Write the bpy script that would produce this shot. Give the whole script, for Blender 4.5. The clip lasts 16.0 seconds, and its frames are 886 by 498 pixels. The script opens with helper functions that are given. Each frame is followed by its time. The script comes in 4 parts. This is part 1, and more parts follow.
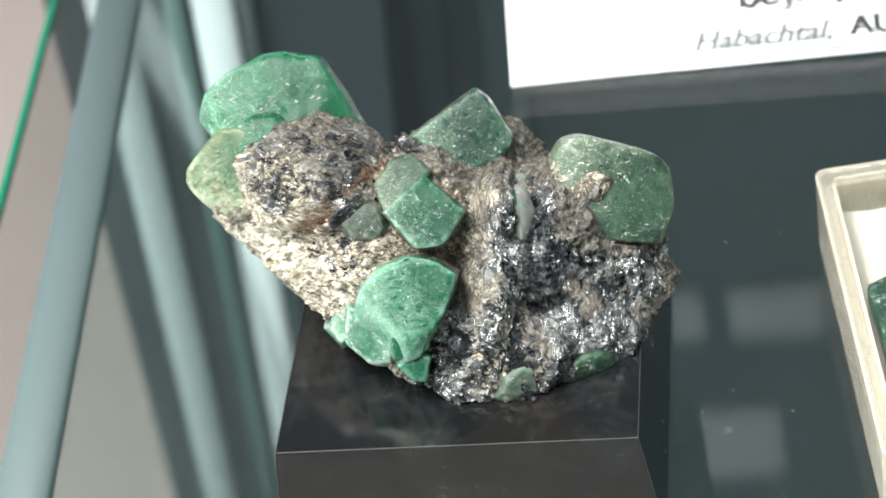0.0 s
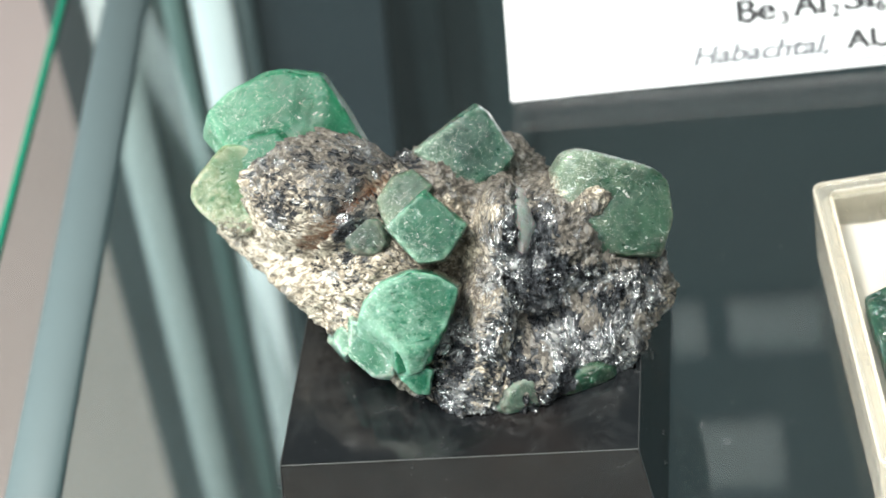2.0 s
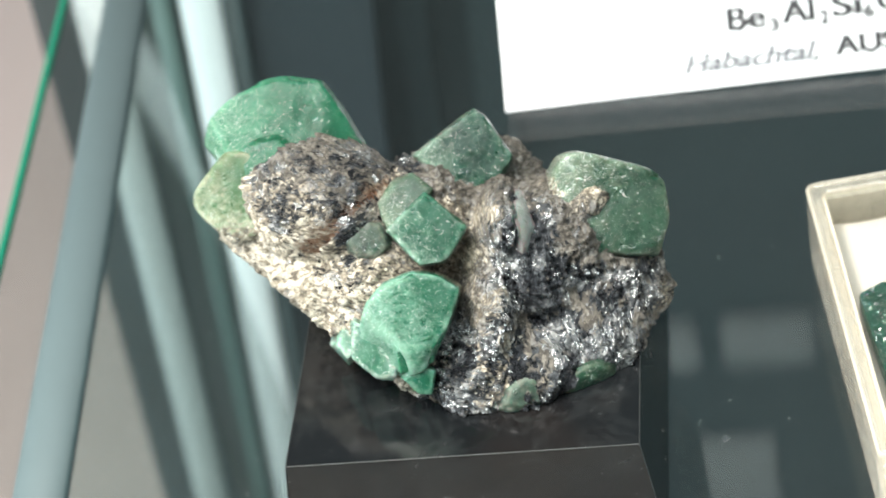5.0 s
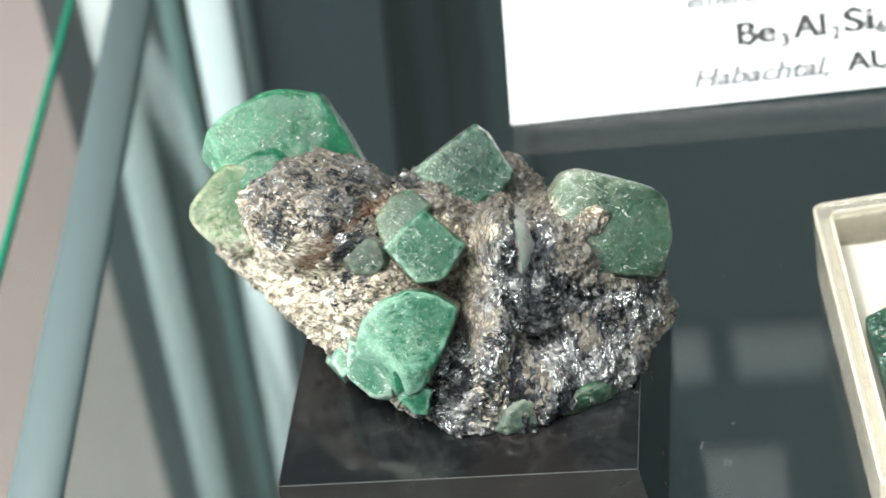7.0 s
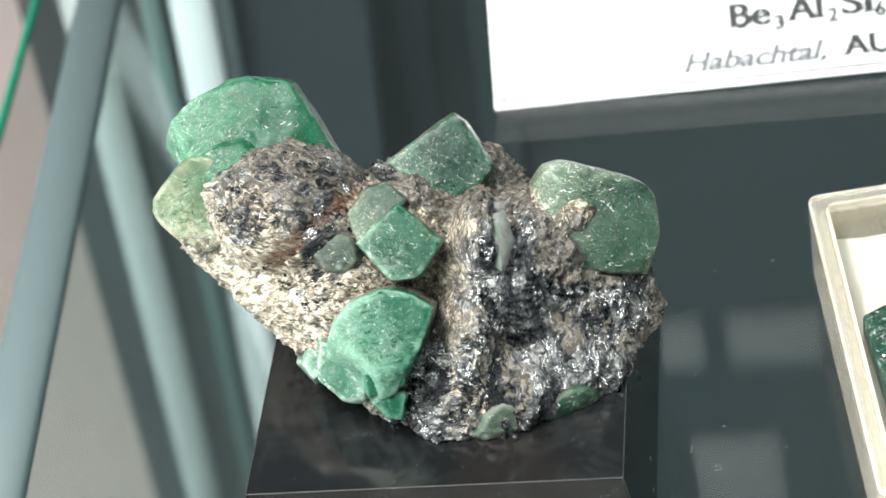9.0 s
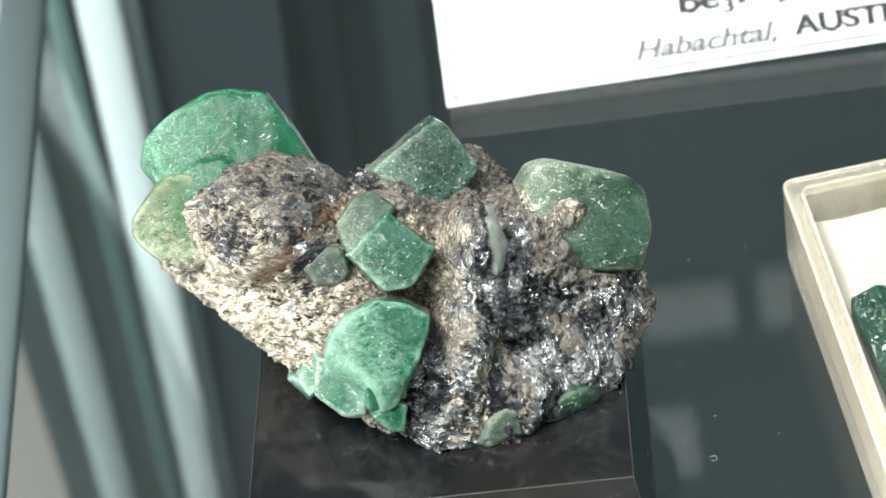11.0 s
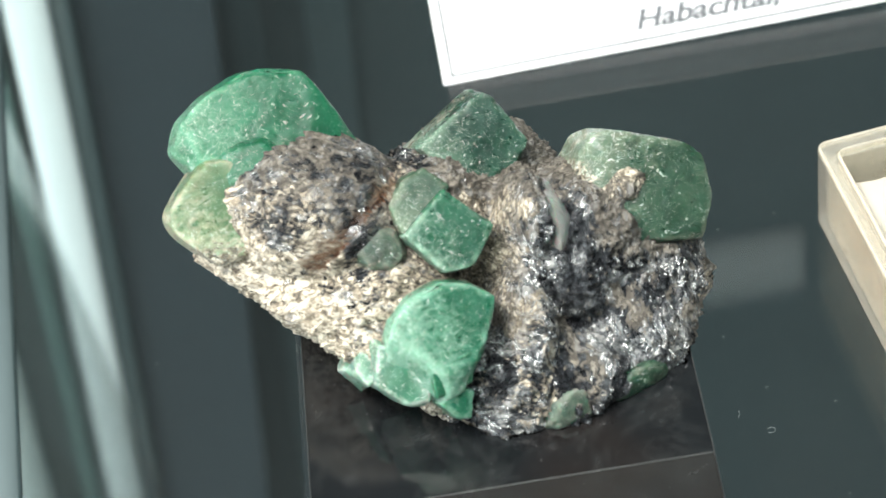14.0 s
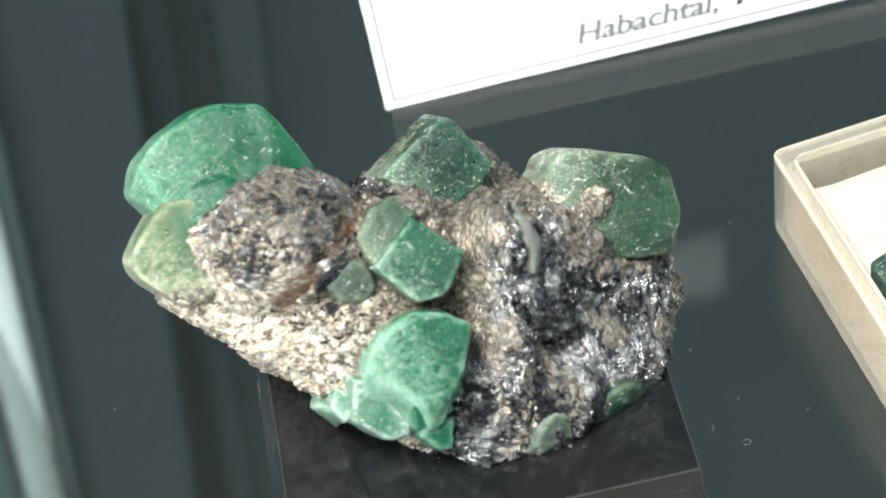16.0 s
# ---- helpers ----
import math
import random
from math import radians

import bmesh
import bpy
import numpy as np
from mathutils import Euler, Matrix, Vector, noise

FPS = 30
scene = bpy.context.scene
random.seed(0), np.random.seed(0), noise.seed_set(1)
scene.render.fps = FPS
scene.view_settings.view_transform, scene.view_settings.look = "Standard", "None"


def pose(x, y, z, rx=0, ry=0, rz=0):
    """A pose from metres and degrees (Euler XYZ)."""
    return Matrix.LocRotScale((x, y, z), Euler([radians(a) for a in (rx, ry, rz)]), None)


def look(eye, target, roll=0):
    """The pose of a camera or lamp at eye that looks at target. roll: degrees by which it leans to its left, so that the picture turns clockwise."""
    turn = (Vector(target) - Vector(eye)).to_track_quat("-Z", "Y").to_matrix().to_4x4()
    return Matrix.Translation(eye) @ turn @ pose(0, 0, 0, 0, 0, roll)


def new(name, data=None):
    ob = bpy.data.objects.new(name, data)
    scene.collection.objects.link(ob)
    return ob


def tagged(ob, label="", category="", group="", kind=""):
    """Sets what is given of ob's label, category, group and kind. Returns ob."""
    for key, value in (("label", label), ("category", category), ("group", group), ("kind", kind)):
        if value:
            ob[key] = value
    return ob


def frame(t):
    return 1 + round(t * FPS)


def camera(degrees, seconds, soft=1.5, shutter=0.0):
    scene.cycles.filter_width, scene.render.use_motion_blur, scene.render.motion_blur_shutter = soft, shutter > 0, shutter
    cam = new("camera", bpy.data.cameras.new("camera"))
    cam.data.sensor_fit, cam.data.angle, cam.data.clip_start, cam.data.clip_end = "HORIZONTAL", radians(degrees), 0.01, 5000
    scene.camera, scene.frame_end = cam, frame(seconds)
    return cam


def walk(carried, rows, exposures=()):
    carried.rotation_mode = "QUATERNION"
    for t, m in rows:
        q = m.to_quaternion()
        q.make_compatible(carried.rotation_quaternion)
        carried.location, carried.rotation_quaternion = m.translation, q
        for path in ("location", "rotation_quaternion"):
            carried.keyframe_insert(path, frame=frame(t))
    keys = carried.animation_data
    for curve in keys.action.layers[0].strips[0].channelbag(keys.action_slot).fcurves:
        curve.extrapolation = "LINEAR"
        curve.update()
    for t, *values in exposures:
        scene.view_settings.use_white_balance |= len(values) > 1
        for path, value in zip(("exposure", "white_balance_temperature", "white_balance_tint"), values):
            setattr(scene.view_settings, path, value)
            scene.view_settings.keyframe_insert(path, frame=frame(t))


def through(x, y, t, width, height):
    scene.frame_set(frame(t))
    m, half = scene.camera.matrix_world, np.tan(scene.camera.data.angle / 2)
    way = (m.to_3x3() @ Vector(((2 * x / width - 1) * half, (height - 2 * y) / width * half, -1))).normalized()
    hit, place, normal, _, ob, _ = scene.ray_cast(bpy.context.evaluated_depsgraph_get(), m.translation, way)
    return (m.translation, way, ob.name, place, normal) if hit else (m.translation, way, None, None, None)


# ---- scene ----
cam = camera(24.826, 16.0, soft=1.5)
PATH = [
    (0, look((0.07723, -0.17028, 0.20804), (0.02377, 0.02403, 0.01365), -14.341)),
    (0.5, look((0.07614, -0.17375, 0.21111), (0.02208, 0.02006, 0.01639), -14.431)),
    (1, look((0.07699, -0.17218, 0.21023), (0.02293, 0.02214, 0.01602), -14.448)),
    (1.5, look((0.07715, -0.17119, 0.21018), (0.02352, 0.02389, 0.01661), -14.539)),
    (2, look((0.07780, -0.17239, 0.21044), (0.02427, 0.02318, 0.01733), -14.548)),
    (2.5, look((0.07586, -0.17476, 0.21066), (0.02235, 0.02121, 0.01797), -14.484)),
    (3, look((0.07517, -0.17706, 0.21168), (0.02194, 0.01906, 0.01906), -14.831)),
    (3.5, look((0.07484, -0.17819, 0.21105), (0.02273, 0.01870, 0.01891), -14.964)),
    (4, look((0.07551, -0.17902, 0.21086), (0.02440, 0.01905, 0.01966), -14.999)),
    (6.5, look((0.07685, -0.17539, 0.20854), (0.02445, 0.02407, 0.01915), -14.282)),
    (7, look((0.07854, -0.17318, 0.20846), (0.02451, 0.02558, 0.01880), -14.505)),
    (7.5, look((0.07958, -0.17156, 0.20773), (0.02438, 0.02652, 0.01769), -14.482)),
    (8, look((0.08029, -0.16870, 0.20420), (0.02458, 0.02917, 0.01408), -14.731)),
    (8.5, look((0.07950, -0.16535, 0.20132), (0.02360, 0.03186, 0.01057), -14.855)),
    (9, look((0.07877, -0.16099, 0.20045), (0.02492, 0.03533, 0.00820), -14.588)),
    (11.5, look((0.05154, -0.15634, 0.20426), (0.02495, 0.03872, 0.00515), -13.249)),
    (12, look((0.04337, -0.15576, 0.20341), (0.02370, 0.03981, 0.00400), -12.413)),
    (12.5, look((0.04060, -0.15298, 0.20229), (0.02579, 0.04309, 0.00295), -11.946)),
    (13, look((0.03657, -0.15230, 0.20005), (0.02581, 0.04390, 0.00058), -11.667)),
    (13.5, look((0.03546, -0.14997, 0.19844), (0.02489, 0.04543, -0.00183), -11.758)),
    (14, look((0.03018, -0.14916, 0.19850), (0.02016, 0.04461, -0.00337), -11.622)),
    (14.5, look((0.02404, -0.14917, 0.19913), (0.01544, 0.04393, -0.00344), -11.781)),
    (15, look((0.02221, -0.14688, 0.19925), (0.01751, 0.04609, -0.00357), -12.112)),
    (15.5, look((0.02040, -0.14446, 0.19902), (0.02029, 0.04892, -0.00347), -11.844)),
    (16, look((0.02038, -0.14370, 0.19816), (0.02615, 0.04937, -0.00455), -11.232)),
]
walk(cam, PATH)
cam.data.dof.use_dof = True
cam.data.dof.focus_distance = 0.268
cam.data.dof.aperture_fstop = 24.0

# ---- light ----
world = bpy.data.worlds.new("room_light")
scene.world = world
world.use_nodes = True
wbg = world.node_tree.nodes["Background"]
wbg.inputs[0].default_value = (0.80, 0.90, 1.0, 1)
wbg.inputs[1].default_value = 0.35
scene.view_settings.exposure = 0.0


def area(name, eye, target, sx, sy, power, color):
    data = bpy.data.lights.new(name, "AREA")
    data.shape, data.size, data.size_y, data.energy, data.color = "RECTANGLE", sx, sy, power, color
    ob = new(name, data)
    ob.matrix_world = look(eye, target)
    return ob


# showcase lamp above the shelf, and two unseen fill lights added: left and overhead
area("showcase_lamp", (-0.13, -0.04, 0.42), (0.02, 0.03, 0.01), 0.22, 0.10, 2.7, (1.0, 0.92, 0.83))
area("left_fill", (-2.3, -0.9, 0.7), (0.0, 0.1, -0.1), 1.4, 1.2, 60.0, (0.90, 0.98, 1.0))
area("overhead_fill", (-0.3, -0.5, 1.85), (-0.3, -0.5, 0.0), 1.5, 1.5, 64.0, (0.93, 1.0, 0.98))

CM = 0.01


# ---- materials ----
class Nodes:
    """A short hand for node trees."""

    def __init__(self, name):
        self.mat = bpy.data.materials.new(name)
        self.mat.use_nodes = True
        self.tree = self.mat.node_tree
        self.bsdf = self.tree.nodes["Principled BSDF"]
        self.out = self.tree.nodes["Material Output"]
        self.coord = self.add("ShaderNodeTexCoord").outputs["Object"]

    def add(self, kind, **props):
        n = self.tree.nodes.new(kind)
        for k, v in props.items():
            setattr(n, k, v)
        return n

    def link(self, a, b):
        self.tree.links.new(a, b)

    def feed(self, socket, value):
        if isinstance(value, bpy.types.NodeSocket):
            self.link(value, socket)
        else:
            socket.default_value = value

    def stretched(self, vec, scale, turn=(0, 0, 0)):
        n = self.add("ShaderNodeMapping")
        n.inputs["Rotation"].default_value = turn
        n.inputs["Scale"].default_value = scale
        self.link(vec, n.inputs["Vector"])
        return n.outputs[0]

    def noise(self, scale, detail=4.0, rough=0.55, vec=None, warp=0.0):
        n = self.add("ShaderNodeTexNoise")
        self.link(vec or self.coord, n.inputs["Vector"])
        n.inputs["Scale"].default_value = scale
        n.inputs["Detail"].default_value = detail
        n.inputs["Roughness"].default_value = rough
        n.inputs["Distortion"].default_value = warp
        return n.outputs

    def voronoi(self, scale, vec=None, feature="F1"):
        n = self.add("ShaderNodeTexVoronoi", feature=feature)
        self.link(vec or self.coord, n.inputs["Vector"])
        n.inputs["Scale"].default_value = scale
        return n.outputs

    def ramp(self, fac, stops):
        n = self.add("ShaderNodeValToRGB")
        while len(n.color_ramp.elements) < len(stops):
            n.color_ramp.elements.new(0.5)
        for el, (p, c) in zip(n.color_ramp.elements, stops):
            el.position = p
            el.color = (*c, 1) if isinstance(c, tuple) else (c, c, c, 1)
        self.link(fac, n.inputs[0])
        return n.outputs[0]

    def mix(self, fac, a, b, blend="MIX"):
        n = self.add("ShaderNodeMix", data_type="RGBA", blend_type=blend)
        self.feed(n.inputs[0], fac)
        self.feed(n.inputs[6], a if isinstance(a, bpy.types.NodeSocket) else (*a, 1))
        self.feed(n.inputs[7], b if isinstance(b, bpy.types.NodeSocket) else (*b, 1))
        return n.outputs[2]

    def math(self, op, a, b=0.0, c=0.0):
        n = self.add("ShaderNodeMath", operation=op)
        for s, v in zip(n.inputs, (a, b, c)):
            self.feed(s, v)
        return n.outputs[0]

    def vmath(self, op, a, b):
        n = self.add("ShaderNodeVectorMath", operation=op)
        self.feed(n.inputs[0], a)
        self.feed(n.inputs[1], b)
        return n.outputs[0]

    def scaled(self, a, k):
        n = self.add("ShaderNodeVectorMath", operation="SCALE")
        self.link(a, n.inputs[0])
        self.feed(n.inputs["Scale"], k)
        return n.outputs[0]

    def bump(self, height, strength, distance, normal=None):
        n = self.add("ShaderNodeBump")
        n.inputs["Strength"].default_value = strength
        n.inputs["Distance"].default_value = distance
        self.link(height, n.inputs["Height"])
        if normal:
            self.link(normal, n.inputs["Normal"])
        return n.outputs[0]

    def attribute(self, name):
        return self.add("ShaderNodeAttribute", attribute_name=name).outputs["Fac"]

    def set(self, **values):
        for k, v in values.items():
            s = self.bsdf.inputs[k.replace("_", " ")]
            if isinstance(v, tuple) and len(v) == 3 and s.type == "RGBA":
                v = (*v, 1)
            self.feed(s, v)
        return self


def plain(name, color, rough=0.5, metal=0.0, vary=0.15, grain=300.0, relief=0.0, **more):
    n = Nodes(name)
    fine, broad = n.noise(grain, 5)[0], n.noise(grain * 0.08, 3)[0]
    dark = tuple(c * (1 - vary) for c in color)
    light = tuple(min(1, c * (1 + vary)) for c in color)
    n.set(Base_Color=n.mix(n.math("MULTIPLY_ADD", fine, 0.5, n.math("MULTIPLY", broad, 0.5)), dark, light), Metallic=metal,
          Roughness=n.math("MULTIPLY_ADD", broad, 0.2, rough - 0.1), **more)
    if relief:
        n.set(Normal=n.bump(fine, 0.5, relief))
    return n.mat


# Axes of one camera view: across, up and towards the viewer; the specimen is shaped in them.
AXES = Matrix(((0.979, 0.070, 0.193), (0.090, 0.699, -0.710), (-0.184, 0.712, 0.677)))
ORIGIN = Vector((2.335, 2.984, 1.474))


def mica_rock():
    """Mica schist: dark silvery sheets and flakes that face every way, with curled cream and brown crusts between them."""
    n = Nodes("mica_schist")
    half = (0.5, 0.5, 0.5)
    swirl = n.scaled(n.vmath("SUBTRACT", n.noise(120, 2)[1], half), 0.0045)
    curl = n.scaled(n.vmath("SUBTRACT", n.noise(520, 2)[1], half), 0.0016)
    bent = n.vmath("ADD", n.vmath("ADD", n.coord, swirl), curl)
    own = n.stretched(bent, (1, 1, 1), AXES.transposed().to_euler())
    across = n.stretched(own, (0.65, 1.25, 1.1), (0.0, 0.0, 0.35))
    upright = n.stretched(own, (1.30, 0.52, 1.1), (0.0, 0.0, 0.12))
    layered = n.mix(n.math("GREATER_THAN", n.math("MULTIPLY_ADD", n.noise(300, 5, 0.7)[0], 0.8, n.attribute("upright")), 0.9), across, upright)

    def cells(scale):
        v = n.voronoi(scale, layered)
        c = n.add("ShaderNodeSeparateColor")
        n.link(v["Color"], c.inputs[0])
        return v, c.outputs

    sheet, sheet_c = cells(430)
    flake, tone = cells(1000)
    small, tiny = cells(2500)
    grainy = n.noise(420, 9, 0.80, layered, 0.9)[0]
    broad = n.noise(150, 4, 0.6, warp=0.8)[0]
    patch = n.noise(230, 7, 0.74, warp=1.0)[0]
    streak = n.noise(1150, 5, 0.70, layered, 1.0)[0]
    fibre = n.noise(640, 4, 0.6, layered, 1.4)[0]
    thread = n.math("SUBTRACT", 1.0, n.math("ABSOLUTE", n.math("MULTIPLY_ADD", fibre, 2.0, -1.0)))
    cream, dusty, rust, silver = (n.attribute(k) for k in ("cream", "dusty", "rust", "silver"))

    level = n.math("ADD", n.math("MULTIPLY_ADD", grainy, 1.05, n.math("MULTIPLY", tone[0], 0.24)), n.math("MULTIPLY_ADD", silver, 0.20, n.math("MULTIPLY", n.math("SUBTRACT", broad, 0.5), 1.1)))
    level = n.math("ADD", level, n.math("MULTIPLY_ADD", sheet_c[0], 0.36, -0.17))
    steel = n.ramp(level, [(0.42, (0.010, 0.011, 0.014)), (0.62, (0.042, 0.046, 0.052)), (0.82, (0.15, 0.155, 0.163)), (0.97, (0.50, 0.50, 0.49))])
    crust = n.ramp(n.math("ADD", n.math("MULTIPLY_ADD", tone[1], 0.14, n.math("MULTIPLY", tiny[1], 0.18)), n.math("MULTIPLY_ADD", streak, 0.50, n.math("MULTIPLY_ADD", cream, 0.115, n.math("MULTIPLY", grainy, 0.25)))), [(0.40, (0.020, 0.018, 0.016)), (0.51, (0.11, 0.090, 0.068)), (0.62, (0.34, 0.285, 0.21)), (0.74, (0.82, 0.74, 0.60))])
    brown = n.ramp(n.math("MULTIPLY_ADD", tiny[2], 0.6, n.math("MULTIPLY", grainy, 0.4)), [(0.08, (0.030, 0.024, 0.018)), (0.55, (0.105, 0.090, 0.073)), (0.95, (0.32, 0.29, 0.24))])
    crusted = n.ramp(n.math("ADD", n.math("MULTIPLY_ADD", patch, 0.80, n.math("MULTIPLY", streak, 0.45)), n.math("MULTIPLY_ADD", thread, 0.45, n.math("MULTIPLY_ADD", cream, 0.28, -0.56))), [(0.595, 0.0), (0.635, 1.0)])
    browned = n.ramp(n.math("ADD", n.math("MULTIPLY_ADD", streak, 0.55, n.math("MULTIPLY", tone[1], 0.22)), n.math("MULTIPLY_ADD", dusty, 0.50, n.math("MULTIPLY_ADD", thread, 0.3, -0.22))), [(0.645, 0.0), (0.685, 1.0)])
    color = n.mix(browned, steel, brown)
    color = n.mix(crusted, color, crust)
    color = n.mix(n.math("MULTIPLY", rust, n.ramp(n.math("MULTIPLY_ADD", streak, 0.6, n.math("MULTIPLY", fibre, 0.4)), [(0.44, 0.0), (0.54, 0.95)])), color, (0.17, 0.070, 0.028))
    covered = n.math("MAXIMUM", crusted, browned)
    bare = n.math("SUBTRACT", 1.0, covered)
    glints = n.math("GREATER_THAN", n.math("MULTIPLY_ADD", silver, 0.16, n.math("MULTIPLY_ADD", broad, 0.9, tiny[1])), 1.40)
    plates = n.math("GREATER_THAN", n.math("MULTIPLY_ADD", silver, 0.18, n.math("MULTIPLY_ADD", broad, 0.8, tone[2])), 1.30)
    shiny = n.math("MULTIPLY", n.math("MAXIMUM", glints, plates), n.math("MULTIPLY_ADD", bare, 0.75, 0.25))
    color = n.mix(shiny, color, n.mix(tiny[0], (0.16, 0.165, 0.18), (0.84, 0.83, 0.81)))
    metallic = n.math("MAXIMUM", n.math("MULTIPLY", shiny, 0.9), n.math("MULTIPLY", bare, 0.6))
    geo = n.add("ShaderNodeNewGeometry").outputs["Normal"]
    tilt = n.scaled(n.vmath("SUBTRACT", flake["Color"], half), n.math("MULTIPLY", n.math("MULTIPLY_ADD", tiny[0], 1.2, 0.30), n.math("MULTIPLY_ADD", bare, 0.75, 0.25)))
    tilt = n.vmath("ADD", tilt, n.scaled(n.vmath("SUBTRACT", sheet["Color"], half), n.math("MULTIPLY", bare, 0.55)))
    facing = n.add("ShaderNodeVectorMath", operation="NORMALIZE")
    n.link(n.vmath("ADD", geo, tilt), facing.inputs[0])
    relief = n.bump(n.math("ADD", n.math("MULTIPLY", small["Distance"], 0.35), n.math("MULTIPLY_ADD", thread, 1.1, n.math("MULTIPLY", streak, 1.4))), 0.75, 0.0005, facing.outputs[0])
    n.set(Base_Color=color, Metallic=metallic, Normal=relief,
          Roughness=n.math("MULTIPLY", n.math("ADD", n.math("MULTIPLY_ADD", tiny[0], 0.22, 0.18), n.math("MULTIPLY", covered, 0.32)), n.math("MULTIPLY_ADD", shiny, -0.35, 1.0)))
    n.bsdf.inputs["Specular IOR Level"].default_value = 0.65
    return n.mat


def emerald(name, deep, clear, film, filmed, rough=0.34, coat=0.2, specked=0.5, through=0.30):
    """Cloudy green beryl: clear depths, a pale etched film, rubbed edges, pits, and white specks painted as glints."""
    n = Nodes(name)
    cloud = n.noise(95, 3, 0.5, warp=1.2)[0]
    veins = n.noise(420, 5, 0.65, warp=2.0)[0]
    body = n.ramp(n.math("MULTIPLY_ADD", veins, 0.25, n.math("MULTIPLY", cloud, 0.75)), [(0.38, deep), (0.60, clear)])
    swirl = n.scaled(n.vmath("SUBTRACT", n.noise(260, 2)[1], (0.5, 0.5, 0.5)), 0.003)
    bent = n.vmath("ADD", n.coord, swirl)
    etch = n.noise(1500, 6, 0.72, n.stretched(bent, (0.6, 1.25, 1.0), (0.3, 0.2, 0.7)), 0.6)[0]
    fine = n.noise(3400, 3, 0.7, bent)[0]
    patch = n.noise(330, 6, 0.7, warp=0.8)[0]
    cover = n.math("ADD", n.math("MULTIPLY_ADD", n.attribute("film"), 0.20, filmed), n.math("MULTIPLY", n.attribute("worn"), 0.16))
    film_at = n.ramp(n.math("ADD", cover, n.math("MULTIPLY_ADD", etch, 0.62, n.math("MULTIPLY", patch, 0.38))), [(0.53, 0.0), (0.76, 1.0)])
    color = n.mix(n.math("MULTIPLY", film_at, 0.70), body, film)
    crust = n.attribute("crust")
    crumbs = n.voronoi(1900, bent)
    crumb = n.add("ShaderNodeSeparateColor")
    n.link(crumbs["Color"], crumb.inputs[0])
    coated = n.ramp(n.math("ADD", crust, n.math("ADD", n.math("MULTIPLY", n.math("SUBTRACT", patch, 0.5), 1.1), n.math("MULTIPLY", n.math("SUBTRACT", etch, 0.5), 1.3))), [(0.58, 0.0), (0.74, 1.0)])
    color = n.mix(coated, color, n.ramp(crumb.outputs[0], [(0.0, (0.045, 0.040, 0.032)), (0.5, (0.19, 0.165, 0.12)), (1.0, (0.52, 0.47, 0.37))]))
    # white specks put pinpoint highlights into the colour
    specks = n.ramp(n.math("MULTIPLY_ADD", n.attribute("film"), 0.05, n.noise(3200, 4, 0.8, bent, 1.2)[0]), [(0.605, 0.0), (0.65, 1.0)])
    color = n.mix(n.math("MULTIPLY", specks, specked), color, (0.72, 0.80, 0.72))
    # larger white marks paint the bright glints of the faces
    painted_glints = n.ramp(n.math("MULTIPLY_ADD", patch, 0.35, n.noise(1250, 3, 0.65, n.stretched(bent, (0.7, 1.5, 1.0), (0.2, 0.5, 1.1)), 1.5)[0]), [(0.83, 0.0), (0.87, 1.0)])
    color = n.mix(n.math("MULTIPLY", painted_glints, min(1.0, specked * 1.2)), color, (0.80, 0.86, 0.80))
    solid = n.math("SUBTRACT", 1.0, n.math("MAXIMUM", coated, n.math("MULTIPLY", specks, specked)))
    pits = n.voronoi(1900, bent)
    tilt = n.scaled(n.vmath("SUBTRACT", pits["Color"], (0.5, 0.5, 0.5)), n.math("MULTIPLY_ADD", patch, 0.22, -0.06))
    geo = n.add("ShaderNodeNewGeometry").outputs["Normal"]
    facing = n.add("ShaderNodeVectorMath", operation="NORMALIZE")
    n.link(n.vmath("ADD", geo, tilt), facing.inputs[0])
    n.set(Base_Color=color, Roughness=n.math("MULTIPLY_ADD", etch, 0.25, n.math("MULTIPLY_ADD", n.math("MAXIMUM", film_at, coated), 0.22, rough - 0.16)),
          Normal=n.bump(n.math("ADD", etch, n.math("MULTIPLY", fine, 0.5)), 0.28, 0.0004, facing.outputs[0]),
          Transmission_Weight=n.math("MULTIPLY", n.math("MULTIPLY_ADD", film_at, -0.7 * through, through), solid), Subsurface_Weight=n.math("MULTIPLY", solid, n.math("MULTIPLY_ADD", film_at, -0.4, 0.6)), Subsurface_Radius=(0.10, 0.6, 0.35), Subsurface_Scale=0.0018)
    n.bsdf.inputs["IOR"].default_value = 1.45
    n.bsdf.inputs["Specular IOR Level"].default_value = 0.30
    glint = n.scaled(n.vmath("SUBTRACT", pits["Color"], (0.5, 0.5, 0.5)), n.math("MULTIPLY_ADD", n.noise(300, 4, 0.7)[0], 2.6, -0.3))
    sparkle = n.add("ShaderNodeVectorMath", operation="NORMALIZE")
    n.link(n.vmath("ADD", geo, glint), sparkle.inputs[0])
    n.link(sparkle.outputs[0], n.bsdf.inputs["Coat Normal"])
    pit = n.add("ShaderNodeSeparateColor")
    n.link(pits["Color"], pit.inputs[0])
    n.link(n.math("MULTIPLY", n.math("GREATER_THAN", n.math("MULTIPLY_ADD", patch, 0.9, pit.outputs[0]), 1.12), coat * 2.4), n.bsdf.inputs["Coat Weight"])
    n.bsdf.inputs["Coat Roughness"].default_value = 0.08
    return n.mat


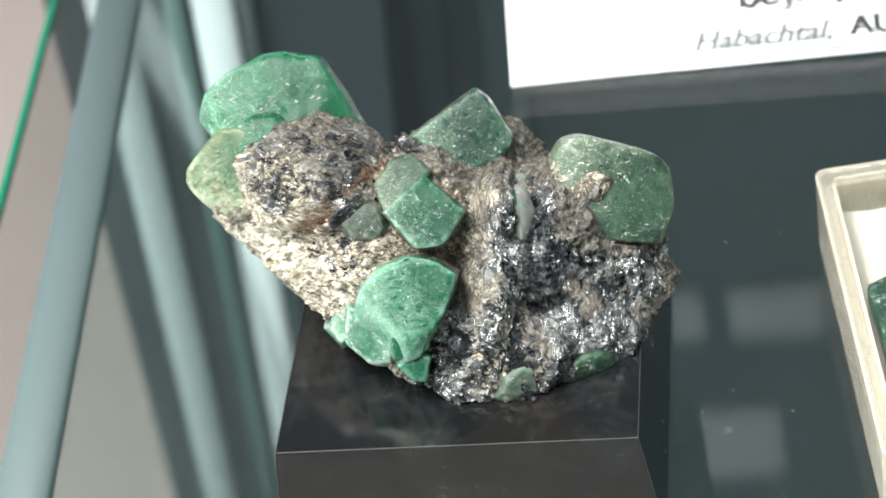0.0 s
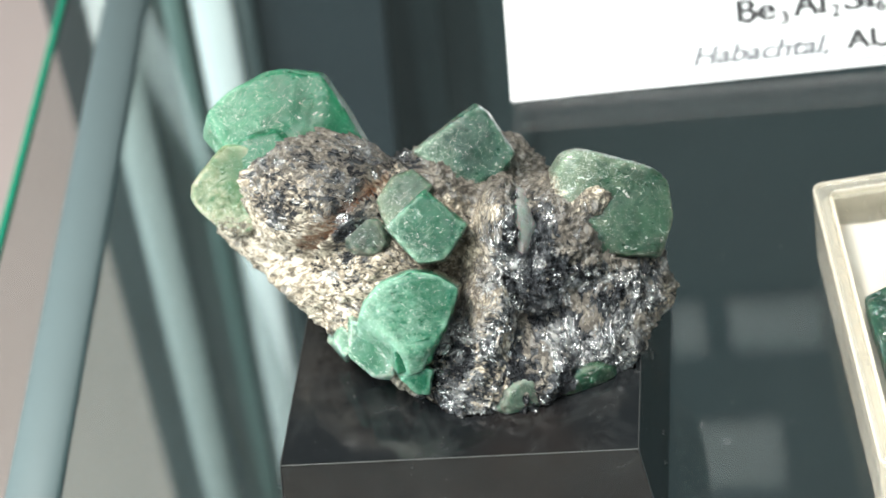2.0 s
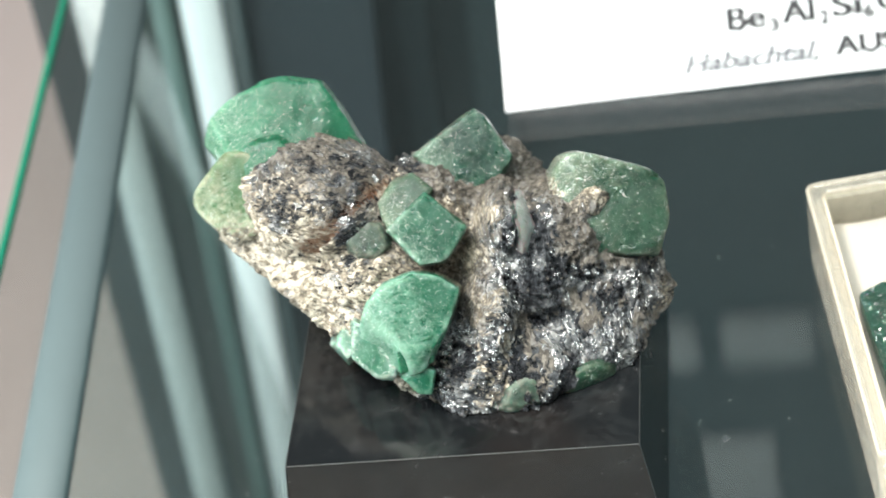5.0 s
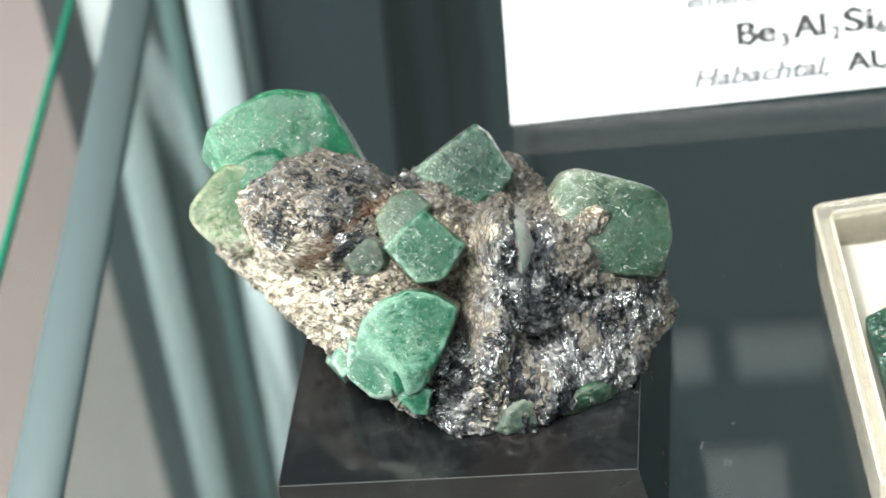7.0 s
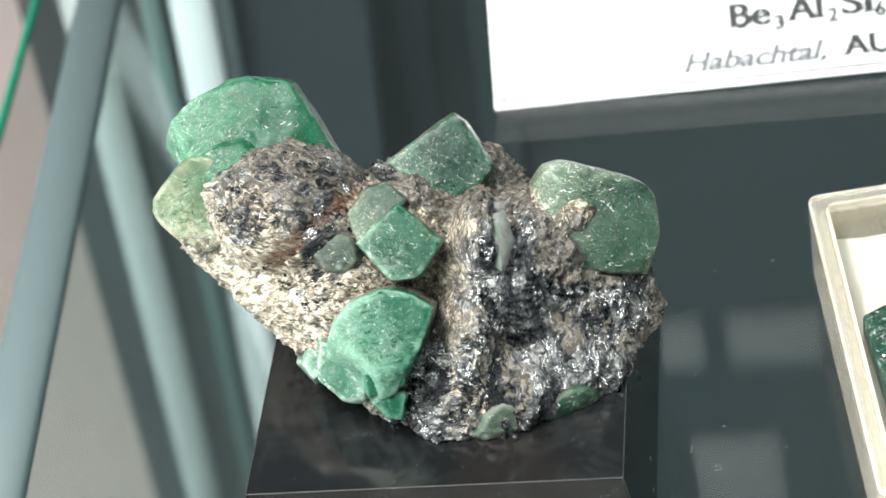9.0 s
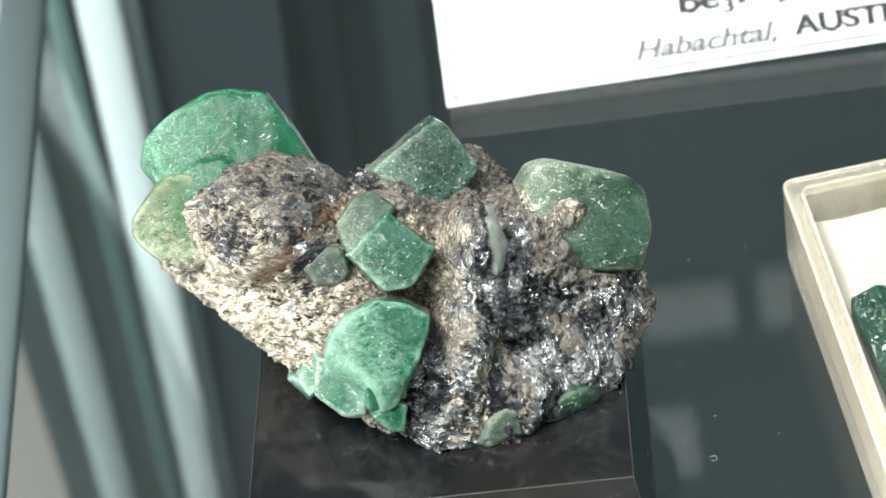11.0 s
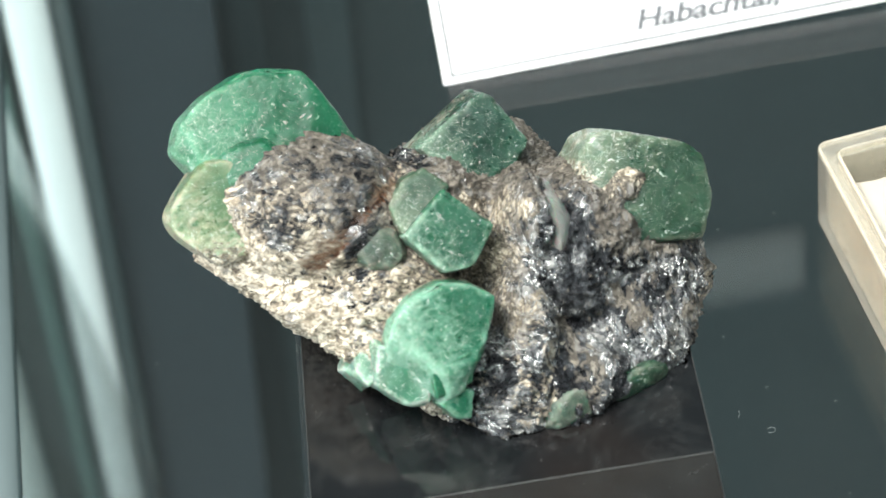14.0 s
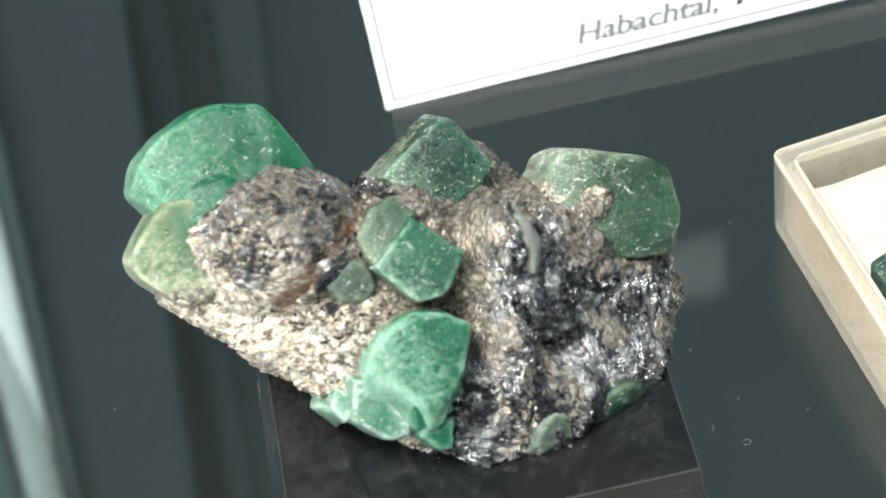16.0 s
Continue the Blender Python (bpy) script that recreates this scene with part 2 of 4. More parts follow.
def clear(name, tint, gloss_rough=0.03, ior=1.5, veil=0.0, veil_color=(0.8, 0.8, 0.75)):
    """See-through glass or plastic, with gloss that grows at grazing angles and a pale veil: dusty on the shelf,
    brightening on the box.
    """
    n = Nodes(name)
    n.tree.nodes.remove(n.bsdf)
    see, shine, veil_bsdf = n.add("ShaderNodeBsdfTransparent"), n.add("ShaderNodeBsdfGlossy"), n.add("ShaderNodeBsdfDiffuse")
    see.inputs[0].default_value = (*tint, 1)
    shine.inputs["Roughness"].default_value = gloss_rough
    veil_bsdf.inputs[0].default_value = (*veil_color, 1)
    edgeon = n.add("ShaderNodeLayerWeight").outputs["Facing"]
    gloss = n.math("MULTIPLY_ADD", n.math("POWER", edgeon, 4.0), 0.6, ((ior - 1) / (ior + 1)) ** 2 * 1.35)
    m, v = n.add("ShaderNodeMixShader"), n.add("ShaderNodeMixShader")
    n.link(gloss, m.inputs[0])
    n.link(see.outputs[0], m.inputs[1])
    n.link(shine.outputs[0], m.inputs[2])
    spots = n.ramp(n.noise(420, 6, 0.7)[0], [(0.35, 0.85), (0.75, 1.15)])
    n.link(n.math("MULTIPLY", spots, veil), v.inputs[0])
    n.link(m.outputs[0], v.inputs[1])
    n.link(veil_bsdf.outputs[0], v.inputs[2])
    n.link(v.outputs[0], n.out.inputs[0])
    return n.mat


def black_acrylic():
    n = Nodes("black_acrylic")
    smear = n.noise(75, 8, 0.75, warp=0.4)[0]
    fog = n.ramp(smear, [(0.48, 0.0), (0.78, 1.0)])
    specks = n.ramp(n.noise(2600, 2, 0.5)[0], [(0.74, 0.0), (0.78, 1.0)])
    warm = n.noise(45, 2)[0]
    base = n.mix(n.ramp(warm, [(0.45, 0.0), (0.7, 1.0)]), (0.007, 0.008, 0.009), (0.013, 0.010, 0.009))
    color = n.mix(n.math("MULTIPLY", fog, 0.07), base, (0.30, 0.32, 0.31))
    color = n.mix(n.math("MULTIPLY", specks, 0.30), color, (0.6, 0.6, 0.58))
    n.set(Base_Color=color, Roughness=n.math("MULTIPLY_ADD", fog, 0.35, 0.10), Normal=n.bump(smear, 0.05, 0.0002))
    return n.mat


M_ROCK = mica_rock()
M_EMERALD = emerald("emerald", (0.004, 0.075, 0.034), (0.012, 0.150, 0.074), (0.13, 0.31, 0.20), -0.06, coat=0.3)
M_SQUARE_EMERALD = emerald("rubbed_emerald", (0.007, 0.066, 0.036), (0.022, 0.130, 0.074), (0.24, 0.37, 0.28), -0.02, coat=0.35, specked=0.65)
M_DARK_EMERALD = emerald("dark_emerald", (0.006, 0.038, 0.024), (0.022, 0.088, 0.056), (0.16, 0.25, 0.18), -0.02, coat=0.45, specked=0.75)
M_OLIVE_EMERALD = emerald("dull_emerald", (0.017, 0.054, 0.031), (0.038, 0.094, 0.057), (0.18, 0.225, 0.155), -0.03, coat=0.3, specked=0.6)
M_GREY_EMERALD = emerald("grey_emerald", (0.034, 0.058, 0.042), (0.070, 0.108, 0.080), (0.27, 0.29, 0.23), 0.02)
M_PALE_EMERALD = emerald("pale_beryl", (0.050, 0.140, 0.066), (0.15, 0.205, 0.105), (0.52, 0.50, 0.37), -0.03)
M_FILMED_EMERALD = emerald("filmed_emerald", (0.007, 0.100, 0.050), (0.024, 0.175, 0.100), (0.25, 0.44, 0.33), 0.0, coat=0.35)
M_WHITE_BERYL = emerald("white_crust", (0.05, 0.16, 0.10), (0.20, 0.32, 0.25), (0.74, 0.79, 0.71), -0.03, coat=0.3, specked=0.9, through=0.06)
M_QUARTZ = emerald("grey_quartz", (0.20, 0.21, 0.195), (0.28, 0.295, 0.275), (0.40, 0.41, 0.38), -0.02, specked=0.3, through=0.05)
M_BLOCK = black_acrylic()
M_BLOCK_EDGE = plain("ground_acrylic_edge", (0.032, 0.034, 0.034), 0.5, grain=2500, vary=0.5)
M_SHELF = clear("shelf_glass", (0.89, 0.955, 0.95), 0.03, 1.5, 0.002)
M_SHELF_EDGE = plain("shelf_edge_glass", (0.105, 0.140, 0.146), 0.5, grain=90, vary=0.12)
M_GREEN_EDGE = plain("green_glass_edge", (0.013, 0.175, 0.105), 0.2, grain=120)
M_SIDE_GLASS = clear("side_glass", (0.96, 0.98, 0.97), 0.02, 1.5)
M_CARD = plain("card_stock", (0.80, 0.81, 0.825), 0.6, grain=900, vary=0.02, relief=0.00003)
M_INK = plain("black_ink", (0.012, 0.012, 0.014), 0.6, vary=0.3, grain=900)
M_GREY_INK = plain("grey_ink", (0.105, 0.108, 0.118), 0.6, vary=0.2, grain=900)
M_BORDER = plain("border_ink", (0.13, 0.132, 0.14), 0.6, vary=0.2, grain=900)
# the strong veil puts extra brightness into the box walls' colour
M_PLASTIC = clear("clear_plastic", (0.97, 0.96, 0.93), 0.06, 1.49, 0.17, (0.86, 0.81, 0.71))
M_RIM = clear("plastic_rim", (0.84, 0.81, 0.74), 0.10, 1.49, 0.36, (0.84, 0.79, 0.69))
M_HAZY = clear("hazy_plastic", (0.93, 0.91, 0.86), 0.10, 1.49, 0.30, (0.88, 0.81, 0.70))
M_BAND = clear("rim_plastic", (0.74, 0.74, 0.70), 0.12, 1.49, 0.15, (0.82, 0.79, 0.72))
# faint grey veil that imitates the card's reflection
M_CARD_REFLECTION = clear("card_reflection", (0.93, 0.93, 0.93), 0.15, 1.49, 0.012, (0.60, 0.60, 0.60))
M_PAPER = plain("cream_paper", (0.62, 0.545, 0.485), 0.8, grain=500, vary=0.06, relief=0.0002)
# lighter copy of the cream paper, painting the side wall as lit
M_SIDE_PAPER = plain("lit_cream_paper", (0.82, 0.75, 0.65), 0.8, grain=400, vary=0.08)
M_LABEL = plain("tan_label", (0.72, 0.56, 0.39), 0.7, grain=260, vary=0.3)
M_PANEL = plain("dark_back_panel", (0.035, 0.047, 0.051), 0.7, grain=40, vary=0.15, Specular_IOR_Level=0.1)
M_PANEL_LIGHT = plain("grey_back_rib", (0.045, 0.063, 0.069), 0.7, grain=40, vary=0.15, Specular_IOR_Level=0.1)
# pale tone mirrored by the shelf as soft patches of light
M_REFLECTION_PATCH = plain("reflection_patch", (0.42, 0.45, 0.45), 0.7, grain=60, vary=0.1)
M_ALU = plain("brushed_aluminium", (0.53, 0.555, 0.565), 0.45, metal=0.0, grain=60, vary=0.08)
# dimmer copy of the aluminium, with shade put into its colour
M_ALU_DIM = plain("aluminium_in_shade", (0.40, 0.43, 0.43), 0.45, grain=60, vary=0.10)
M_SEAL = plain("grey_green_gasket", (0.042, 0.058, 0.060), 0.5, grain=60, vary=0.15)
M_GREEN_SEAL = plain("greenish_glass_strip", (0.075, 0.120, 0.112), 0.4, grain=60, vary=0.12)
M_GROOVE = plain("dark_green_groove", (0.038, 0.062, 0.061), 0.5, grain=60, vary=0.15)
M_INNER = plain("blue_grey_inner_panel", (0.035, 0.047, 0.055), 0.7, grain=40, vary=0.15, Specular_IOR_Level=0.1)
# dark tone that paints the shaded side of the white strip
M_SHADE_FALLOFF = plain("shade_falloff", (0.030, 0.045, 0.048), 0.5, grain=60, vary=0.1)
M_FLOOR = plain("beige_floor", (0.64, 0.485, 0.44), 0.6, grain=6, vary=0.10)
M_WALL = plain("room_wall", (0.54, 0.60, 0.61), 0.7, grain=8, vary=0.05)
# cool tint chosen to blue what the shelf mirrors
M_COOL_WALL = plain("cool_grey_wall", (0.38, 0.50, 0.55), 0.7, grain=8, vary=0.05)
M_DUST = plain("lint", (0.55, 0.58, 0.57), 0.8, grain=900)


# panes let the daylight through
SEE_THROUGH = {M_SHELF.name, M_SHELF_EDGE.name, M_GREEN_EDGE.name, M_SIDE_GLASS.name, M_PLASTIC.name, M_RIM.name, M_BAND.name, M_HAZY.name, M_CARD_REFLECTION.name}


# ---- building helpers ----
def rounded_bar(a, b, half, rise, z):
    """A long bar with a softly domed top, as a ground and polished glass edge has."""
    bm = bmesh.new()
    rows = []
    steps = 14
    for x, y in (a, b):
        row = [bm.verts.new((x + half * math.sin((i / steps - 0.5) * math.pi), y, z + rise * math.cos((i / steps - 0.5) * math.pi) ** 0.8)) for i in range(steps + 1)]
        rows.append(row)
    for i in range(steps):
        bm.faces.new((rows[0][i], rows[0][i + 1], rows[1][i + 1], rows[1][i]))
    for row in rows:
        bm.faces.new(row)
    bm.faces.new((rows[0][0], rows[0][-1], rows[1][-1], rows[1][0]))
    bmesh.ops.recalc_face_normals(bm, faces=bm.faces)
    return bm



def part(name, bm, material, parent=None, label="", smooth=False):
    """Links a bmesh in centimetres as one mesh object, under parent if given."""
    bmesh.ops.scale(bm, vec=(CM, CM, CM), verts=bm.verts)
    mesh = bpy.data.meshes.new(name)
    bm.to_mesh(mesh)
    bm.free()
    mesh.materials.append(material)
    if smooth:
        mesh.polygons.foreach_set("use_smooth", [True] * len(mesh.polygons))
    ob = new(name, mesh)
    if material.name in SEE_THROUGH:
        ob.visible_shadow = False
    if parent:
        ob.parent = parent
    if label:
        ob["label"] = label
    return ob


def thing(name, label, category, kind="", at=(0, 0, 0), group=""):
    ob = new(name)
    ob.empty_display_size = 0.01
    ob.location = [v * CM for v in at]
    return tagged(ob, label, category, group, kind)


def slab(x0, x1, y0, y1, z0, z1, bevel=0.0, segments=2):
    bm = bmesh.new()
    m = Matrix.LocRotScale(((x0 + x1) / 2, (y0 + y1) / 2, (z0 + z1) / 2), None, (x1 - x0, y1 - y0, z1 - z0))
    bmesh.ops.create_cube(bm, size=1, matrix=m)
    if bevel:
        bmesh.ops.bevel(bm, geom=bm.edges[:], offset=bevel, segments=segments, affect="EDGES", profile=0.5)
    return bm


def prism(points, z0, z1, bevel=0.0):
    """A closed outline in x and y, drawn up from z0 to z1."""
    bm = bmesh.new()
    low = [bm.verts.new((x, y, z0)) for x, y in points]
    high = [bm.verts.new((x, y, z1)) for x, y in points]
    bm.faces.new(low[::-1])
    bm.faces.new(high)
    for i in range(len(points)):
        j = (i + 1) % len(points)
        bm.faces.new((low[i], low[j], high[j], high[i]))
    if bevel:
        bmesh.ops.bevel(bm, geom=bm.edges[:], offset=bevel, segments=2, affect="EDGES", profile=0.5)
    return bm


def hashed(ix, iy, iz, seed):
    h = (ix * 374761393 + iy * 668265263 + iz * 2147483647 + seed * 1274126177) & 0xFFFFFFFF
    h = ((h ^ (h >> 13)) * 1274126177) & 0xFFFFFFFF
    return ((h ^ (h >> 16)) & 0xFFFF) / 65535.0


def value_noise(p, scale, seed=0):
    """Smooth noise from -1 to 1 at each row of p."""
    q = p * scale + 1000.0
    i = np.floor(q).astype(np.int64)
    f = q - i
    f = f * f * (3 - 2 * f)
    total = 0.0
    for dx in (0, 1):
        for dy in (0, 1):
            for dz in (0, 1):
                w = (f[:, 0] if dx else 1 - f[:, 0]) * (f[:, 1] if dy else 1 - f[:, 1]) * (f[:, 2] if dz else 1 - f[:, 2])
                total = total + w * hashed(i[:, 0] + dx, i[:, 1] + dy, i[:, 2] + dz, seed)
    return total * 2 - 1


# ---- setting ----
SHELF_Z = -2.1
shelf = thing("shelf", "clear glass showcase shelf with a pale polished edge", "glass shelf", "structure")
part("pane", prism([(-3.0, -14), (30, -14), (30, 21), (-6.04, 21)], SHELF_Z - 0.25, SHELF_Z), M_SHELF, shelf)
part("polished_edge", rounded_bar((-3.48, -14), (-6.515, 21), 0.47, 0.26, SHELF_Z - 0.24), M_SHELF_EDGE, shelf, "blue-grey polished glass edge", smooth=True)

side = thing("side_pane", "thin upright glass pane with a bright green edge", "glass pane", "structure")
part("pane", prism([(-6.1, -14), (-6.0, -14), (-8.2, 21), (-8.3, 21)], -40, -3.3), M_SIDE_GLASS, side)
part("edge", prism([(-6.11, -14), (-5.99, -14), (-8.19, 21), (-8.31, 21)], -3.29, -3.15), M_GREEN_EDGE, side, "green glass edge")

back = thing("back_panel", "dark grey-green back panel of the showcase", "panel", "structure")
part("board", slab(-13, 90, 26.0, 27.2, -80, 60), M_PANEL, back)
# rectangles added out of view, only to make light patches in the shelf
for x0, x1, z0, z1 in ((-0.5, 3.6, 20.3, 22.5), (4.4, 7.2, 20.3, 22.5), (8.0, 11.5, 20.0, 22.5), (2.8, 5.6, 26.0, 29.5)):
    part("reflection_patch", slab(x0, x1, 25.85, 25.99, z0, z1, 0.02), M_REFLECTION_PATCH, back, "pale rectangle added for a dim reflection in the shelf")


def leaning(x0, x1, y0, y1, z0, z1, lean, bevel=0.08):
    bm = slab(x0, x1, y0, y1, z0, z1, bevel)
    for v in bm.verts:
        v.co.x += (v.co.z + 12.0) * lean
    return bm


def rounded_strip(x0, x1, y, rise, z0, z1):
    """An upright strip with a softly rounded face, leant to fit the camera's view."""
    bm = bmesh.new()
    steps, loops = 12, []
    for z in (z0, z1):
        row = []
        for i in range(steps + 1):
            a = math.pi * i / steps
            row.append(bm.verts.new(((x0 + x1) / 2 - (x1 - x0) / 2 * math.cos(a) + (z + 12) * LEAN_X, y - rise * math.sin(a) ** 0.8 + (z + 12) * LEAN_Y, z)))
        row += [bm.verts.new((x + (z + 12) * LEAN_X, y + 0.8 + (z + 12) * LEAN_Y, z)) for x in (x1, x0)]
        loops.append(row)
    n = len(loops[0])
    for i in range(n):
        k = (i + 1) % n
        bm.faces.new((loops[0][i], loops[0][k], loops[1][k], loops[1][i]))
    for row in loops:
        bm.faces.new(row)
    bmesh.ops.recalc_face_normals(bm, faces=bm.faces)
    return bm


post = thing("corner_post", "out-of-focus showcase corner post of aluminium and glass strips", "post", "structure")
LEAN_X, LEAN_Y = 0.138, -0.063
for name, x0, x1, y, rise, mat, text in (
        ("outer_groove", -12.2, -10.95, 22.5, 0.10, M_SEAL, "dark outer groove"),
        ("bright_strip", -10.94, -9.95, 22.2, 0.45, M_ALU_DIM, "rounded aluminium strip with shade in its colour"),
        ("groove", -9.94, -8.98, 22.5, 0.10, M_GROOVE, "dark green groove"),
        ("glass_strip", -8.97, -8.50, 22.2, 0.14, M_GREEN_SEAL, "greenish glass strip"),
        ("groove", -8.49, -8.21, 22.5, 0.05, M_SEAL, "narrow dark groove"),
        ("white_strip", -8.20, -7.20, 22.2, 0.30, M_ALU, "bright white aluminium strip"),
        ("shadow_strip", -7.19, -6.70, 22.4, 0.15, M_SHADE_FALLOFF, "added dark strip for the white strip's shaded side"),
        ("inner_panel", -6.69, -3.4, 22.7, 0.03, M_INNER, "dark inner strip")):
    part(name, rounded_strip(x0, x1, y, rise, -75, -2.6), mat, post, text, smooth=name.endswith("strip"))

for x, w in ((-3.2, 0.8), (-1.3, 1.2)):
    part("rib", leaning(x, x + w, 25.7, 25.99, -80, -2.8, 0.095), M_PANEL_LIGHT, back, "slightly paler upright rib")

floor = tagged(part("floor", slab(-260, 260, -260, 260, -95, -90), M_FLOOR), "beige floor of the room", "floor", kind="structure")
# unseen walls and ceiling, added; their tint colours the shelf's reflection
for name, box in (("wall_north", (-260, 260, 260, 270)), ("wall_south", (-260, 260, -270, -260)), ("wall_east", (260, 270, -260, 260)), ("wall_west", (-270, -260, -260, 260))):
    tagged(part(name, slab(*box, -90, 190), M_COOL_WALL if name == "wall_north" else M_WALL), "plain light wall added out of view", "wall", kind="structure")
tagged(part("ceiling", slab(-270, 270, -270, 270, 190, 200), M_COOL_WALL), "plain ceiling added out of view", "ceiling", kind="structure")


# ---- the black riser ----
def riser():
    t = thing("display_block", "black acrylic display block with smudges and pale ground edges", "display block")
    bm = bmesh.new()
    low = [bm.verts.new(v) for v in ((-0.40, -0.05, SHELF_Z), (5.18, -0.05, SHELF_Z), (5.18, 5.0, SHELF_Z), (-0.40, 5.0, SHELF_Z))]
    high = [bm.verts.new(v) for v in ((0, 0, 0), (5, 0, 0), (5, 4.6, 0), (0, 4.6, 0))]
    bm.faces.new(low[::-1])
    bm.faces.new(high)
    for i in range(4):
        j = (i + 1) % 4
        bm.faces.new((low[i], low[j], high[j], high[i]))
    lines = [(high[0].co.copy(), high[1].co.copy()), (high[0].co.copy(), high[3].co.copy()), (high[1].co.copy(), high[2].co.copy()),
             (high[0].co.copy(), low[0].co.copy()), (high[1].co.copy(), low[1].co.copy())]
    bmesh.ops.bevel(bm, geom=bm.edges[:], offset=0.012, segments=1, affect="EDGES")
    part("body", bm, M_BLOCK, t)
    for a, b in lines:
        eb = bmesh.new()
        way = b - a
        m = Matrix.Translation((a + b) / 2) @ way.to_track_quat("Z", "Y").to_matrix().to_4x4()
        bmesh.ops.create_cone(eb, cap_ends=True, segments=6, radius1=0.008, radius2=0.008, depth=way.length, matrix=m)
        part("edge_line", eb, M_BLOCK_EDGE, t, "pale scratched edge")
    return t


riser()

# ---- the mineral specimen ----
specimen = thing("mineral_specimen", "grey mica schist lump with rough green emerald crystals", "mineral")
AX = np.array(AXES)


def to_world(p):
    return p @ AX.T + np.array(ORIGIN)


# lobes of the rock: centre and half-axes in centimetres
LOBES = (
    ((-1.75, 0.46, -0.38), (1.17, 0.99, 1.27)),   # domed left lobe
    ((-2.45, 0.00, -0.95), (0.85, 0.78, 0.90)),   # pale lower left flank
    ((-1.65, -0.75, -0.65), (0.95, 0.75, 1.05)),
    ((-0.85, -0.95, -0.35), (1.00, 1.10, 1.05)),
    ((-0.35, 0.15, -0.55), (0.95, 0.95, 1.05)),
    ((0.45, 0.50, -0.95), (1.15, 0.92, 0.95)),
    ((0.80, 0.05, -0.25), (0.38, 0.72, 1.42)),    # ridge with the quartz lens
    ((1.45, -0.35, -0.45), (1.30, 1.15, 1.45)),
    ((2.25, -0.75, -0.50), (1.05, 1.20, 1.25)),
    ((2.35, 0.30, -0.75), (0.90, 0.70, 1.10)),
    ((2.05, 0.36, 0.25), (0.29, 0.29, 0.57)),     # pale nodule on the right crystal
    ((-0.38, 0.12, -0.30), (0.74, 0.62, 0.80)),   # collars round the crystals
    ((0.40, 0.96, -0.95), (0.80, 0.50, 0.66)),
    ((-0.55, -1.30, -0.25), (0.92, 0.82, 0.98)),
    ((2.15, -0.15, -0.35), (0.95, 0.62, 0.98)),   # skirt of the right crystal
    ((2.96, -1.02, -0.40), (0.20, 0.25, 0.40)),   # small lump on the outer edge
    ((2.10, -1.40, -0.15), (1.00, 1.00, 0.95)),
    ((0.68, -1.30, -0.15), (0.42, 0.95, 1.22)),
    ((0.55, -2.05, 0.05), (0.85, 0.85, 0.85)),
    ((1.35, -2.00, 0.00), (0.95, 0.85, 0.95)),
    ((-0.55, -1.75, -0.05), (0.85, 0.75, 0.75)),
)
# flat cuts that trim the lobes to the outline the camera sees: direction and distance
OUTLINE_CUTS = (((-0.62, -0.78, 0.0), 2.10), ((0.363, -0.932, 0.1), 2.80), ((0.0, -1.0, 0.0), 2.66), ((-0.52, -0.853, 0.05), 2.22),
          ((0.85, -0.53, 0.1), 3.26), ((1.0, 0.05, 0.1), 3.20))


def rock_distance(p):
    k, total = 0.10, None
    for c, r in LOBES:
        c, r = np.array(c), np.array(r)
        q = (p - c) / r
        l = np.sqrt((q * q).sum(1)) + 1e-9
        g = np.sqrt(((q / r) ** 2).sum(1)) + 1e-9
        d = l * (l - 1) / g
        if total is None:
            total = d
        else:
            h = np.clip(0.5 + 0.5 * (total - d) / k, 0, 1)
            total = total * (1 - h) + d * h - k * h * (1 - h)
    for nv, d in OUTLINE_CUTS:
        total = np.maximum(total, p @ (np.array(nv) / np.linalg.norm(nv)) - d)
    return total


def plates(p, scale, seed):
    """Blocky noise: each small cell lies a step higher or lower, as broken flakes do."""
    i = np.floor(p * scale + 500.0).astype(np.int64)
    return hashed(i[:, 0], i[:, 1], i[:, 2], seed) * 2 - 1


